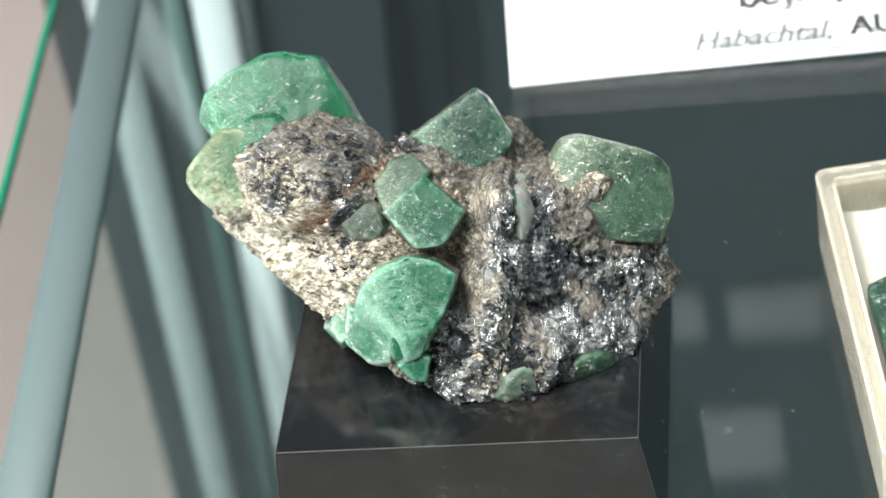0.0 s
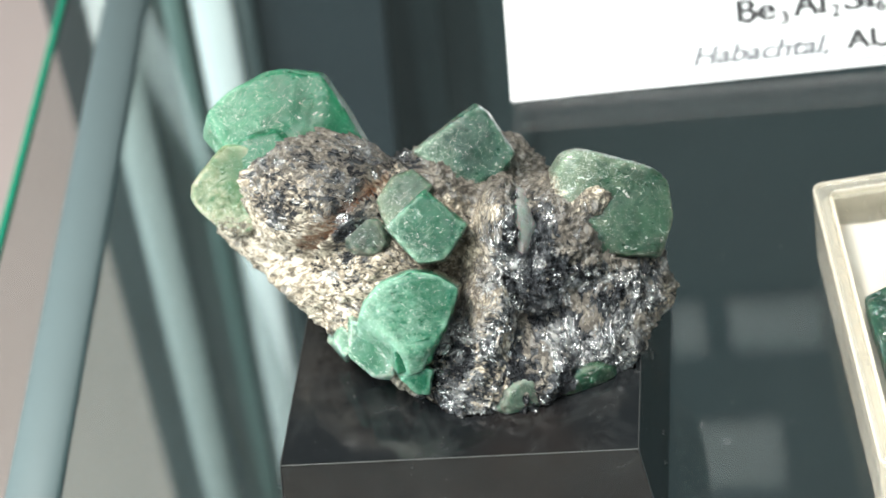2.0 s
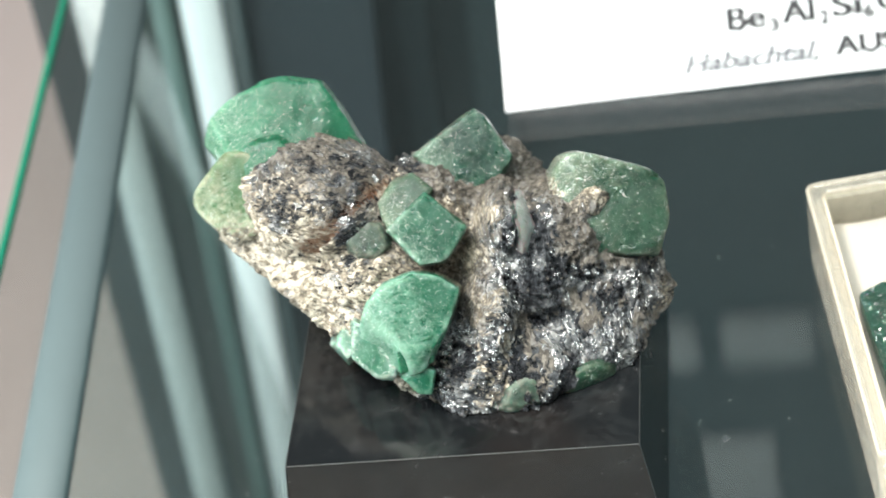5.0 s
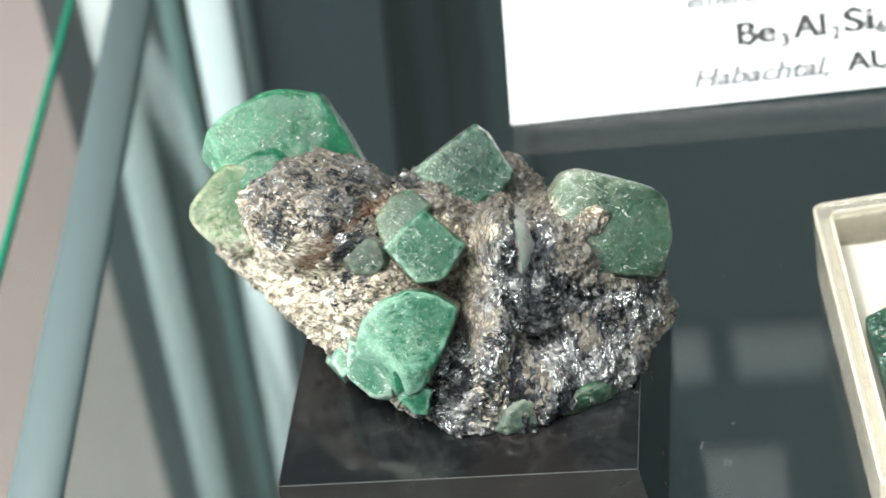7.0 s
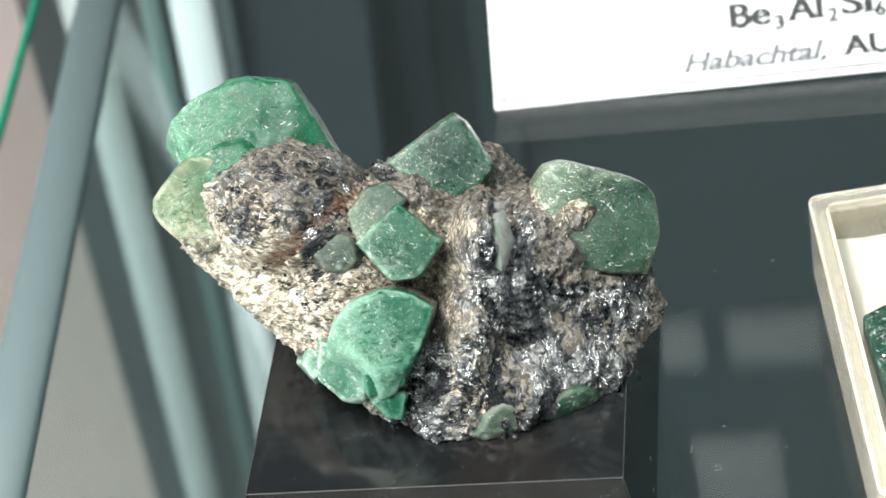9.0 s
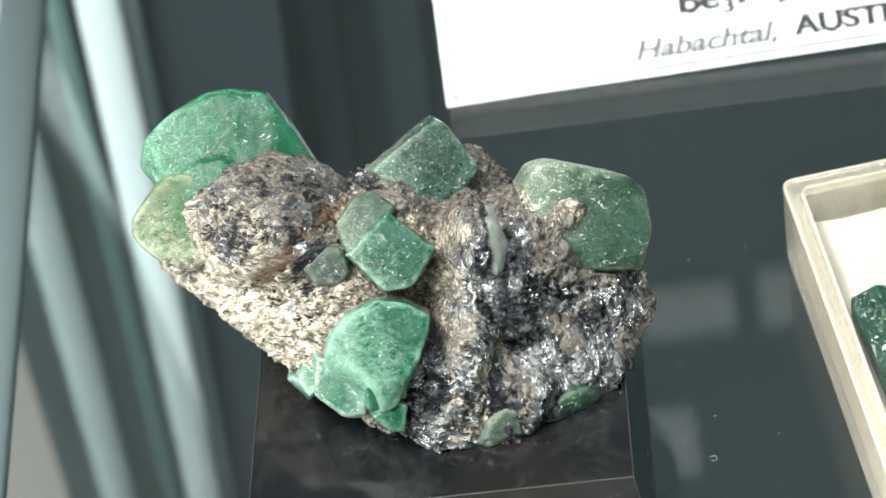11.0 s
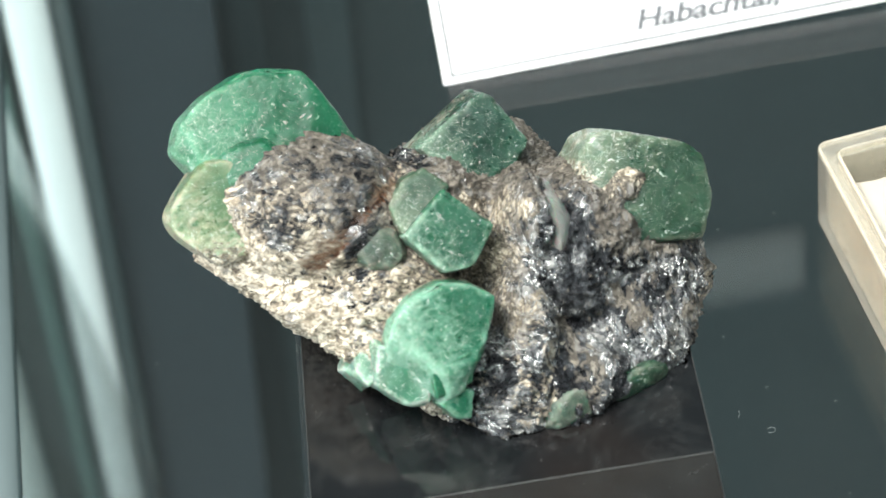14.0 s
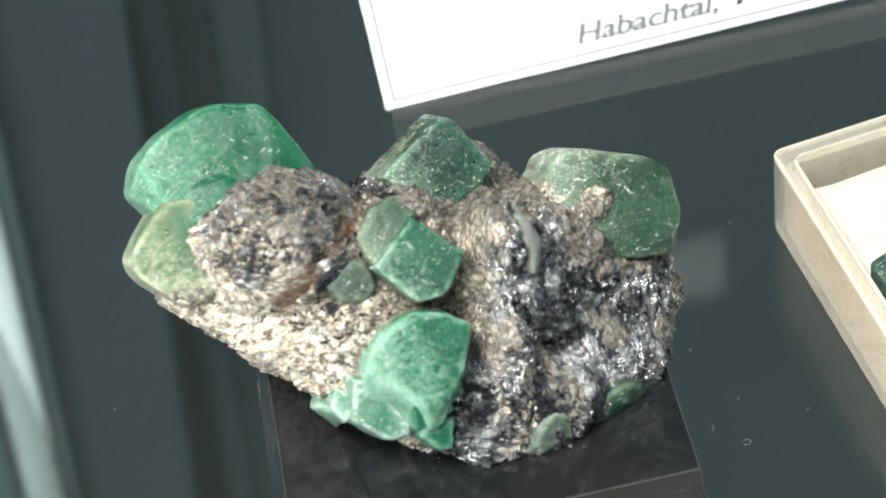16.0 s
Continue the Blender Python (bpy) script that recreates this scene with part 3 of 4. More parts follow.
def rock():
    bm = bmesh.new()
    bmesh.ops.create_icosphere(bm, subdivisions=8, radius=1)
    mesh = bpy.data.meshes.new("matrix")
    bm.to_mesh(mesh)
    bm.free()
    n = len(mesh.vertices)
    way = np.empty(n * 3)
    mesh.vertices.foreach_get("co", way)
    way = way.reshape(-1, 3)
    start = np.array((0.1, -0.45, -0.55))
    far = np.full(n, 5.0)
    for _ in range(60):
        far = np.maximum(far - 0.75 * rock_distance(start + way * far[:, None]), 0.2)
    p = start + way * far[:, None]
    # foliation bends round the lobes
    bend = np.stack([value_noise(p, 0.8, s) for s in (1, 2, 3)], 1) * 0.35
    leaf = (p + bend) * np.array((0.7, 1.0, 1.0)) @ np.array(((0.9, 0.35, 0.0), (-0.35, 0.9, 0.2), (0.0, -0.2, 1.0)))
    warp = np.stack([value_noise(p, 6.0, s) for s in (21, 22, 23)], 1) * 0.06
    leaf = leaf + warp
    d = 0.08 * value_noise(p, 1.7, 5) + 0.07 * (0.45 - np.abs(value_noise(p + bend, 2.9, 6))) + 0.10 * np.minimum(value_noise(p + bend, 4.4, 16) + 0.25, 0)
    d += 0.045 * (0.5 - np.abs(value_noise(leaf * (1, 1.9, 1), 4.5, 7))) + 0.022 * value_noise(leaf * (1, 1.7, 1), 11.0, 8)
    d += 0.022 * plates(leaf * (1, 2.1, 1.2), 6.0, 9) + 0.011 * plates(leaf * (1.3, 2.2, 1), 11.0, 10)
    # curled crests of crust and upright broken sheets
    wander = np.stack([value_noise(p, 2.6, k) for k in (31, 32, 33)], 1) * 0.22
    crest = 1 - np.abs(value_noise((p + wander) * (1, 1.3, 1), 5.2, 34))
    d += 0.060 * (crest ** 3 - 0.45) + 0.030 * ((1 - np.abs(value_noise((p + wander) * (1.1, 1.2, 1), 10.5, 35))) ** 3 - 0.45)
    steep = np.clip((p[:, 0] - 0.3) / 0.6, 0, 1) * np.clip((0.5 - p[:, 1]) / 0.6, 0, 1)
    d += 0.055 * steep * plates((p + 0.5 * wander) * (1.0, 0.45, 0.9), 3.6, 36)
    along = np.clip(((p[:, 0] + 0.85) * -0.74 + (p[:, 1] - 0.78) * -0.67), 0, 1.55)
    seam = np.hypot(p[:, 0] + 0.85 + 0.74 * along, p[:, 1] - 0.78 + 0.67 * along)
    d -= 0.24 * np.clip((0.10 - seam) / 0.10, 0, 1) ** 0.7 * (p[:, 2] > -0.4)
    p = p + way * d[:, None]
    # crusts: cream along the lower left, brown dusting in the hollows, a rust seam beside the dome
    def soft(x, a, b):
        t = np.clip((x - a) / (b - a), 0, 1)
        return t * t * (3 - 2 * t)
    loose = 0.6 * value_noise(p, 1.6, 11) + 0.5 * value_noise(p, 4.0, 12)
    edge = -0.72 * p[:, 0] - 0.70 * p[:, 1] + 0.1 * loose
    cream = soft(edge + 0.45 * loose, 0.55, 2.0) * soft(p[:, 0], 0.6, -1.0)
    cream = np.maximum(cream, 0.55 * soft(0.75 - np.hypot(p[:, 0] + 0.55, p[:, 1] + 0.35) + 0.4 * loose, 0.0, 0.5))
    dusty = np.maximum(soft(p[:, 1] + 0.5 * loose, -0.2, 0.9) * soft(p[:, 0], -1.0, 0.1) * 0.9, 0.05 + 0.18 * soft(p[:, 0], 0.9, -0.2) + 0.32 * soft(loose, 0.0, 0.6))
    dusty = np.maximum(dusty, 0.5 * soft(p[:, 0], -0.4, -0.9) * soft(p[:, 1] + 0.4 * loose, -0.3, 0.4))
    cream = np.maximum(cream, 0.55 * soft(0.36 - np.hypot(p[:, 0] - 2.03, p[:, 1] - 0.42), 0.0, 0.15))
    dusty = np.maximum(dusty, 0.6 * soft(p[:, 1] - 0.35 * p[:, 0] + 0.3 * loose, 1.15, 1.9))
    # brown and cream here also paint the shaded gap by the lower crystal lighter
    middle = soft(p[:, 0] + 0.3 * loose, -1.5, -0.6) * soft(p[:, 0] + 0.35 * loose, 1.0, 0.45) * soft(p[:, 1] + 0.3 * loose, 1.2, 0.5)
    dusty = np.maximum(dusty, 0.75 * middle * soft(p[:, 1] + 0.4 * loose, -1.9, -1.0))
    cream = np.maximum(cream, 0.60 * middle * soft(p[:, 1] + 0.4 * loose, -1.1, -0.5))
    cream = np.maximum(cream, 0.4 * soft(p[:, 0] + 0.2 * loose, 2.85, 3.05) * soft(p[:, 1], -0.6, -0.9))
    silver = np.maximum(soft(0.34 - np.abs(p[:, 0] - 0.72 + 0.12 * loose), 0.0, 0.25) * soft(p[:, 1], 0.7, 0.3), 0.7 * soft(p[:, 1] + 0.3 * loose, -1.9, -2.3) * soft(p[:, 0], 1.3, 0.5))
    dusty = np.maximum(dusty, (0.16 + 0.5 * soft(loose, 0.0, 0.6)) * soft(p[:, 0] + 0.3 * loose, 0.7, 1.2))
    collar = soft(0.95 - np.hypot((p[:, 0] - 2.35) * 0.8, p[:, 1] - 0.15) + 0.25 * loose, 0.0, 0.35)
    dusty = np.maximum(dusty, 0.70 * collar)
    cream = np.maximum(cream, 0.12 * collar)
    ring = soft(0.22 - np.abs(np.hypot(p[:, 0] - 0.42, p[:, 1] - 1.2) - 0.75) + 0.15 * loose, 0.0, 0.2)
    dusty, cream = np.maximum(dusty, 0.65 * ring), np.maximum(cream, 0.2 * ring)
    cream = np.maximum(cream, 0.60 * soft(0.55 - np.abs(p[:, 1] + 0.50 + 0.25 * loose), 0.0, 0.35) * soft(p[:, 0], -1.2, -0.8) * soft(p[:, 0] + 0.3 * loose, 0.35, 0.0))
    sparse = soft(p[:, 0] + 0.25 * loose, 0.75, 1.1) * soft(p[:, 1] + 0.3 * loose, -0.5, 0.1) * (1 - soft(0.40 - np.hypot(p[:, 0] - 2.05, p[:, 1] - 0.35), 0.0, 0.1))
    sparse = np.maximum(sparse, soft(p[:, 0] + 0.25 * loose, -0.6, -0.3) * soft(p[:, 1] + 0.3 * loose, 0.35, 0.65) * soft(p[:, 0], 1.7, 1.4))
    cream = cream * (1 - sparse) - 0.45 * sparse
    ridge = soft(0.42 - np.abs(p[:, 0] - 0.62 + 0.15 * loose), 0.0, 0.25) * soft(p[:, 1] + 0.2 * loose, -0.5, -0.95)
    cream, silver = np.maximum(cream, 0.40 * ridge), np.maximum(silver, ridge)
    upright = soft(p[:, 0] + 0.4 * loose, 0.2, 0.9) * soft(p[:, 1] + 0.4 * loose, 0.9, 0.3)
    rust = 1.0 * soft(0.13 - seam + 0.09 * loose, 0.0, 0.09) * (p[:, 2] > -0.3)
    w = to_world(p)
    w[:, 2] = np.maximum(w[:, 2], 0.004)
    mesh.vertices.foreach_set("co", (w * CM).ravel())
    for name, values in (("cream", cream), ("dusty", dusty), ("rust", rust), ("silver", silver), ("upright", upright)):
        mesh.attributes.new(name, "FLOAT", "POINT").data.foreach_set("value", values.astype(np.float32))
    mesh.polygons.foreach_set("use_smooth", [True] * len(mesh.polygons))
    mesh.materials.append(M_ROCK)
    mesh.update()
    ob = new("matrix", mesh)
    ob.parent = specimen
    ob["label"] = "silvery dark mica schist with cream crusts"
    return ob


rock()


def crystal(name, centre, sides, fronts, material, label, bevel=0.05, depth=1.2, rough=0.016, seed=0, crusty=1.0, skirt=None, film=None):
    """A rough crystal: sides are (angle, distance, lean) round the viewing axis, fronts are (normal, distance); all in cm from its centre."""
    bm = bmesh.new()
    bmesh.ops.create_cube(bm, size=6)
    cuts = [(Vector((math.cos(radians(a)), math.sin(radians(a)), l)).normalized(), d) for a, d, l in sides]
    cuts += [(Vector(nv).normalized(), d) for nv, d in fronts] + [(Vector((0, 0, -1)), depth)]
    for nv, d in cuts:
        cut = bmesh.ops.bisect_plane(bm, geom=bm.verts[:] + bm.edges[:] + bm.faces[:], plane_co=nv * d, plane_no=nv, clear_outer=True)
        rim = [e for e in cut["geom_cut"] if isinstance(e, bmesh.types.BMEdge)]
        if rim:
            bmesh.ops.edgenet_fill(bm, edges=rim)
    bmesh.ops.remove_doubles(bm, verts=bm.verts, dist=0.004)
    bmesh.ops.recalc_face_normals(bm, faces=bm.faces)
    bmesh.ops.triangulate(bm, faces=bm.faces)
    for _ in range(7):
        long = [e for e in bm.edges if e.calc_length() > 0.055]
        if not long:
            break
        bmesh.ops.subdivide_edges(bm, edges=long, cuts=1)
        bmesh.ops.triangulate(bm, faces=[f for f in bm.faces if len(f.verts) > 3])
    bm.normal_update()
    co = np.array([v.co for v in bm.verts])
    faces, dists = np.array([n[:] for n, k in cuts]), np.array([k for n, k in cuts])
    # edges worn round: each point sinks to where all the faces near it meet softly
    soft = bevel * 0.22
    for _ in range(3):
        s = co @ faces.T - dists
        top = s.max(1, keepdims=True)
        e = np.exp((s - top) / soft)
        away = top[:, 0] + soft * np.log(e.sum(1))
        nv = (e / e.sum(1, keepdims=True)) @ faces
        nv /= np.linalg.norm(nv, axis=1, keepdims=True) + 1e-9
        co = co - nv * away[:, None]
    d = rough * (0.6 * value_noise(co, 2.0, seed) + 0.25 * value_noise(co, 7.0, seed + 1) + 0.15 * value_noise(co, 16.0, seed + 2))
    chips = np.minimum(value_noise(co, 2.2, seed + 3) + 0.45, 0) * rough * 1.6
    layer = bm.verts.layers.float.new("crust")
    deep = np.clip((co[:, 2].max() - 0.12 - co[:, 2]) / 0.45, 0, 1) * crusty
    if skirt:
        a, near, end = skirt
        deep = np.maximum(deep, np.clip((co[:, 0] * math.cos(radians(a)) + co[:, 1] * math.sin(radians(a)) - near) / (end - near), 0, 1))
    gaps = co @ faces.T - dists
    order = np.argsort(gaps, 1)
    sharp = np.clip((0.92 - (faces[order[:, -1]] * faces[order[:, -2]]).sum(1)) / 0.25, 0, 1)
    gaps = np.sort(gaps, 1)
    worn = np.clip((gaps[:, -2] + 0.10) / 0.08, 0, 1) * sharp
    rubbed = np.zeros(len(co))
    if film:
        a, near, end = film
        rubbed = np.clip((co[:, 0] * math.cos(radians(a)) + co[:, 1] * math.sin(radians(a)) + 0.10 * value_noise(co, 4.0, seed + 5) - near) / (end - near), 0, 1)
    film_layer, worn_layer = bm.verts.layers.float.new("film"), bm.verts.layers.float.new("worn")
    layer = bm.verts.layers.float["crust"]
    for v, k, f, w in zip(bm.verts, deep, rubbed, worn):
        v[layer], v[film_layer], v[worn_layer] = k, f, w
    # broken bites along the edges
    chips = chips - 0.10 * worn * np.clip(value_noise(co, 3.3, seed + 6) - 0.25, 0, 1) - 0.035 * worn * np.clip(value_noise(co, 9.0, seed + 7), 0, 1)
    co = to_world(co + nv * (d + chips)[:, None] + np.array(centre))
    for v, c in zip(bm.verts, co):
        v.co = (c[0], c[1], max(c[2], 0.005))
    ob = part(name, bm, material, specimen, label, smooth=True)
    return ob


def gem(name, corners, front, tilt, material, label, extra=(), lean=0.06, **more):
    """A crystal drawn from its outline's corners as the camera sees them, in AXES; front is the height of its face."""
    cx, cy = (sum(c[k] for c in corners) / len(corners) for k in (0, 1))
    sides = []
    for (ax, ay), (bx, by) in zip(corners, corners[1:] + corners[:1]):
        nx, ny = by - ay, ax - bx
        k = math.hypot(nx, ny)
        d = ((ax - cx) * nx + (ay - cy) * ny) / k
        a = math.degrees(math.atan2(ny, nx))
        sides.append((a, d, lean) if d > 0 else (a + 180, -d, lean))
    fronts = [((*tilt, 1.0), 0.3)] + list(extra)
    return crystal(name, (cx, cy, front - 0.3), sides, fronts, material, label, **more)


gem("crystal", [(-3.40, 1.70), (-3.06, 2.01), (-2.55, 2.28), (-2.28, 2.32), (-1.77, 2.25), (-1.60, 2.07), (-1.34, 1.62), (-0.98, 1.05), (-2.2, 0.75), (-3.20, 0.95), (-3.50, 1.33)], -0.06, (-0.05, 0.16), M_EMERALD,
    "large bright green emerald crystal", [((0.30, 0.10, 0.95), 0.52), ((-0.75, -0.35, 0.6), 0.92)], bevel=0.09, depth=0.75, rough=0.020, seed=10, crusty=0.0, film=(215, -0.35, 0.55))
gem("crystal", [(-3.02, 1.25), (-2.76, 1.42), (-2.35, 1.50), (-2.10, 1.25), (-2.30, 0.75), (-2.95, 0.75)], 0.10, (-0.12, 0.15), M_EMERALD,
    "small green emerald crystal", bevel=0.28, depth=0.7, seed=20, crusty=0.5, skirt=(245, 0.22, 0.60), film=(235, -0.2, 0.4))
gem("crystal", [(-3.12, 1.24), (-2.75, 1.20), (-2.45, 0.60), (-2.70, -0.10), (-3.04, -0.17), (-3.32, 0.04), (-3.62, 0.34), (-3.68, 0.55), (-3.38, 1.00)], 0.0, (-0.22, -0.05), M_PALE_EMERALD,
    "pale yellowish green beryl crystal", bevel=0.15, depth=0.7, rough=0.026, seed=30, crusty=0.6, skirt=(268, 0.12, 0.62), film=(250, -0.4, 0.5))
gem("crystal", [(-0.86, 0.02), (-0.27, 0.58), (0.33, 0.06), (0.02, -0.45), (-0.36, -0.50)], 0.82, (0.02, 0.10), M_SQUARE_EMERALD,
    "green emerald crystal with a squarish face", bevel=0.07, depth=0.9, rough=0.020, seed=40, crusty=1.1, skirt=(235, 0.28, 0.70), film=(215, -0.1, 0.5))
gem("crystal", [(-0.98, 0.40), (-0.74, 0.75), (-0.45, 0.86), (-0.12, 0.60), (-0.50, 0.10), (-0.84, 0.02)], 0.58, (-0.08, 0.25), M_OLIVE_EMERALD,
    "dull green emerald crystal", bevel=0.08, depth=0.8, seed=50, crusty=1.2, skirt=(200, 0.10, 0.55), film=(200, -0.2, 0.4))
gem("crystal", [(-1.48, -0.06), (-1.16, 0.26), (-0.85, 0.16), (-0.70, -0.20), (-0.92, -0.45), (-1.36, -0.40)], 0.62, (-0.10, 0.05), M_GREY_EMERALD,
    "greyish green crusted crystal", lean=0.3, bevel=0.14, depth=0.7, rough=0.025, seed=60, crusty=1.3, skirt=(230, 0.0, 0.5))
gem("crystal", [(-0.46, 1.10), (0.05, 1.50), (0.46, 1.78), (0.62, 1.69), (1.03, 1.08), (0.84, 0.70), (0.38, 0.55), (-0.15, 0.80)], 0.04, (-0.05, 0.06), M_DARK_EMERALD,
    "dark green emerald crystal with sparkling pits", bevel=0.05, depth=0.8, rough=0.026, seed=70, crusty=0.6, skirt=(250, 0.28, 0.62), film=(190, 0.0, 0.6))
gem("crystal", [(1.48, 0.72), (1.70, 1.07), (1.92, 1.13), (2.92, 0.87), (3.13, 0.72), (3.23, 0.12), (3.04, -0.40), (2.20, -0.38), (1.55, 0.10)], 0.66, (0.03, 0.06), M_OLIVE_EMERALD,
    "blocky dull green emerald crystal", [((-0.45, 0.1, 0.9), 0.52)], bevel=0.10, depth=0.9, rough=0.022, seed=80, crusty=0.6, skirt=(205, 0.25, 0.85), film=(160, -0.3, 0.6))
gem("crystal", [(-1.12, -1.00), (-0.90, -0.73), (-0.46, -0.54), (-0.08, -0.61), (0.21, -0.80), (0.16, -1.20), (-0.02, -1.50), (-0.17, -1.90), (-0.60, -2.07), (-1.26, -1.50)], 1.12, (0.02, 0.10), M_FILMED_EMERALD,
    "bright green emerald crystal with a chipped face", [((0.20, -0.42, 0.88), 0.52), ((-0.50, -0.52, 0.69), 0.58)], bevel=0.05, depth=1.1, rough=0.018, seed=90, crusty=0.8, skirt=(225, 0.50, 0.95), film=(190, -0.4, 0.5))
gem("crystal", [(-0.74, -1.66), (-0.22, -1.42), (-0.04, -1.40), (-0.17, -1.84), (-0.64, -2.02)], 1.075, (0.20, -0.42), M_EMERALD,
    "deep green broken window in the crystal", bevel=0.02, depth=0.3, rough=0.008, seed=93, crusty=0.0)
gem("crystal", [(-1.33, -1.20), (-1.05, -1.32), (-0.68, -1.86), (-0.66, -2.10), (-0.98, -2.08), (-1.34, -1.80)], 0.82, (-0.40, -0.35), M_WHITE_BERYL,
    "whitish green sugary crystal crust", bevel=0.06, depth=0.6, rough=0.045, seed=95, crusty=0.3)
gem("crystal", [(-0.64, -2.05), (-0.26, -1.87), (-0.14, -1.95), (-0.20, -2.30), (-0.38, -2.30)], 0.92, (0.1, -0.2), M_FILMED_EMERALD,
    "small bright green crystal tip", bevel=0.04, depth=0.7, rough=0.025, seed=100, crusty=0.3)
gem("crystal", [(-1.62, -1.60), (-1.48, -1.31), (-1.25, -1.40), (-1.22, -1.72), (-1.40, -1.86)], 0.50, (-0.2, 0.0), M_WHITE_BERYL,
    "small pale green crystal", lean=0.12, bevel=0.08, depth=0.6, rough=0.03, seed=110, crusty=0.5)
gem("crystal", [(0.82, -2.08), (1.19, -1.90), (1.41, -2.12), (1.46, -2.44), (0.92, -2.64), (0.68, -2.52)], 0.92, (0.0, -0.25), M_GREY_EMERALD,
    "dull grey-green crystal low on the rock", lean=0.35, bevel=0.14, depth=0.7, rough=0.03, seed=120, crusty=1.3)
gem("crystal", [(1.58, -2.02), (1.96, -1.72), (2.40, -1.78), (2.40, -2.10), (1.90, -2.40), (1.55, -2.46)], 0.78, (0.2, -0.35), M_OLIVE_EMERALD,
    "dark green glassy patch", lean=0.5, bevel=0.16, depth=0.7, rough=0.035, seed=130, crusty=1.3)
gem("quartz_lens", [(0.84, 0.46), (1.08, 0.46), (1.36, 0.05), (1.26, -0.42), (0.98, -0.54), (0.86, -0.05)], 1.17, (0.55, 0.05), M_QUARTZ,
    "pale grey quartz lens", lean=0.25, bevel=0.45, depth=0.9, rough=0.03, seed=140, crusty=0.25)


# ---- the label card ----
def card():
    t = thing("label_card", "white printed label card with a thin grey border line", "label")
    u, v = Vector((1, 0.012, 0.018)).normalized(), Vector((-0.018, math.cos(radians(40)), math.sin(radians(40)))).normalized()
    n = u.cross(v).normalized()
    frame_m = Matrix.Translation(Vector((2.3, 9.75, -2.05))) @ Matrix((u, v, n)).transposed().to_4x4()
    bow = lambda x, y: 0.06 * math.exp(-((x - 1.6) / 1.2) ** 2) * math.exp(-y / 0.7)

    def lay(bm, lift):
        for w in bm.verts:
            w.co = frame_m @ Vector((w.co.x, w.co.y, w.co.z + lift + bow(w.co.x, w.co.y)))
        return bm

    def strip(x0, x1, y0, y1, z0, z1, cuts=24):
        bm = slab(x0, x1, y0, y1, z0, z1)
        long = [e for e in bm.edges if abs(e.verts[0].co.x - e.verts[1].co.x) > 1.0]
        if long:
            bmesh.ops.subdivide_edges(bm, edges=long, cuts=cuts)
        return bm

    sheet = slab(0, 9.6, 0, 5.2, -0.03, 0.0)
    bmesh.ops.subdivide_edges(sheet, edges=[e for e in sheet.edges if e.calc_length() > 1], cuts=30, use_grid_fill=True)
    part("card", lay(sheet, 0), M_CARD, t)
    # two thin slabs added to paint the card's reflection on the shelf
    part("reflection_slab", slab(2.36, 11.8, 8.96, 9.70, SHELF_Z + 0.004, SHELF_Z + 0.09), M_CARD_REFLECTION, t, "clear slab added as the card's reflection in the shelf")
    part("reflection_ledge", slab(2.37, 11.79, 9.46, 9.69, SHELF_Z + 0.094, SHELF_Z + 0.13), M_CARD_REFLECTION, t, "clear ledge added as the upper band of the card's reflection")
    for box in ((0.13, 9.47, 0.10, 0.152), (0.13, 9.47, 5.05, 5.095), (0.13, 0.182, 0.153, 5.049), (9.425, 9.47, 0.153, 5.049)):
        part("border_line", lay(strip(*box, 0.001, 0.006), 0.0), M_BORDER, t, "thin grey printed line")

    def words(text, x, y, size, material, width=1.0, slant=0.0, bold=0.0):
        data = bpy.data.curves.new("lettering", "FONT")
        data.body, data.size, data.shear, data.offset, data.extrude = text, size, slant, 0.0105, 0.0015
        ob = bpy.data.objects.new("lettering", data)
        scene.collection.objects.link(ob)
        bpy.context.view_layer.update()
        mesh = bpy.data.meshes.new_from_object(ob.evaluated_get(bpy.context.evaluated_depsgraph_get()))
        bpy.data.objects.remove(ob)
        bm = bmesh.new()
        bm.from_mesh(mesh)
        bm.normal_update()
        xs = [w.co.x for w in bm.verts]
        k = width / (max(xs) - min(xs))
        for w in bm.verts:
            w.co = ((w.co.x - min(xs)) * k + x, w.co.y + y, w.co.z)
        feet = []
        for e in bm.edges:
            a, b = e.verts[0].co, e.verts[1].co
            wide = abs(a.x - b.x)
            if abs(a.y - b.y) < 0.0015 and a.z > 0 and b.z > 0 and 0.025 < wide < 0.13 and e.link_faces:
                flat = [f for f in e.link_faces if abs(f.normal.z) > 0.9]
                if len(flat) == 1:
                    up = flat[0].calc_center_median().y > a.y
                    x0, x1 = min(a.x, b.x) - size * 0.07, max(a.x, b.x) + size * 0.07
                    feet.append((x0, x1, a.y if up else a.y - size * 0.05, a.y + size * 0.05 if up else a.y))
        for x0, x1, y0, y1 in feet:
            bmesh.ops.create_cube(bm, size=1, matrix=Matrix.LocRotScale(((x0 + x1) / 2, (y0 + y1) / 2, 0.0004), None, (x1 - x0, y1 - y0, 0.003)))
        if bold:
            twin = bmesh.ops.duplicate(bm, geom=bm.verts[:] + bm.edges[:] + bm.faces[:])["geom"]
            for w in twin:
                if isinstance(w, bmesh.types.BMVert):
                    w.co.x += bold
                    w.co.z += 0.0007
        part("lettering", lay(bm, 0.006), material, t, "printed words")

    words("emerald", 3.25, 1.72, 0.40, M_GREY_INK, 1.62, 0.3)
    words("Be", 4.07, 0.98, 0.57, M_INK, 0.66, 0, 0.035)
    words("3", 4.80, 0.87, 0.34, M_INK, 0.16, 0, 0.016)
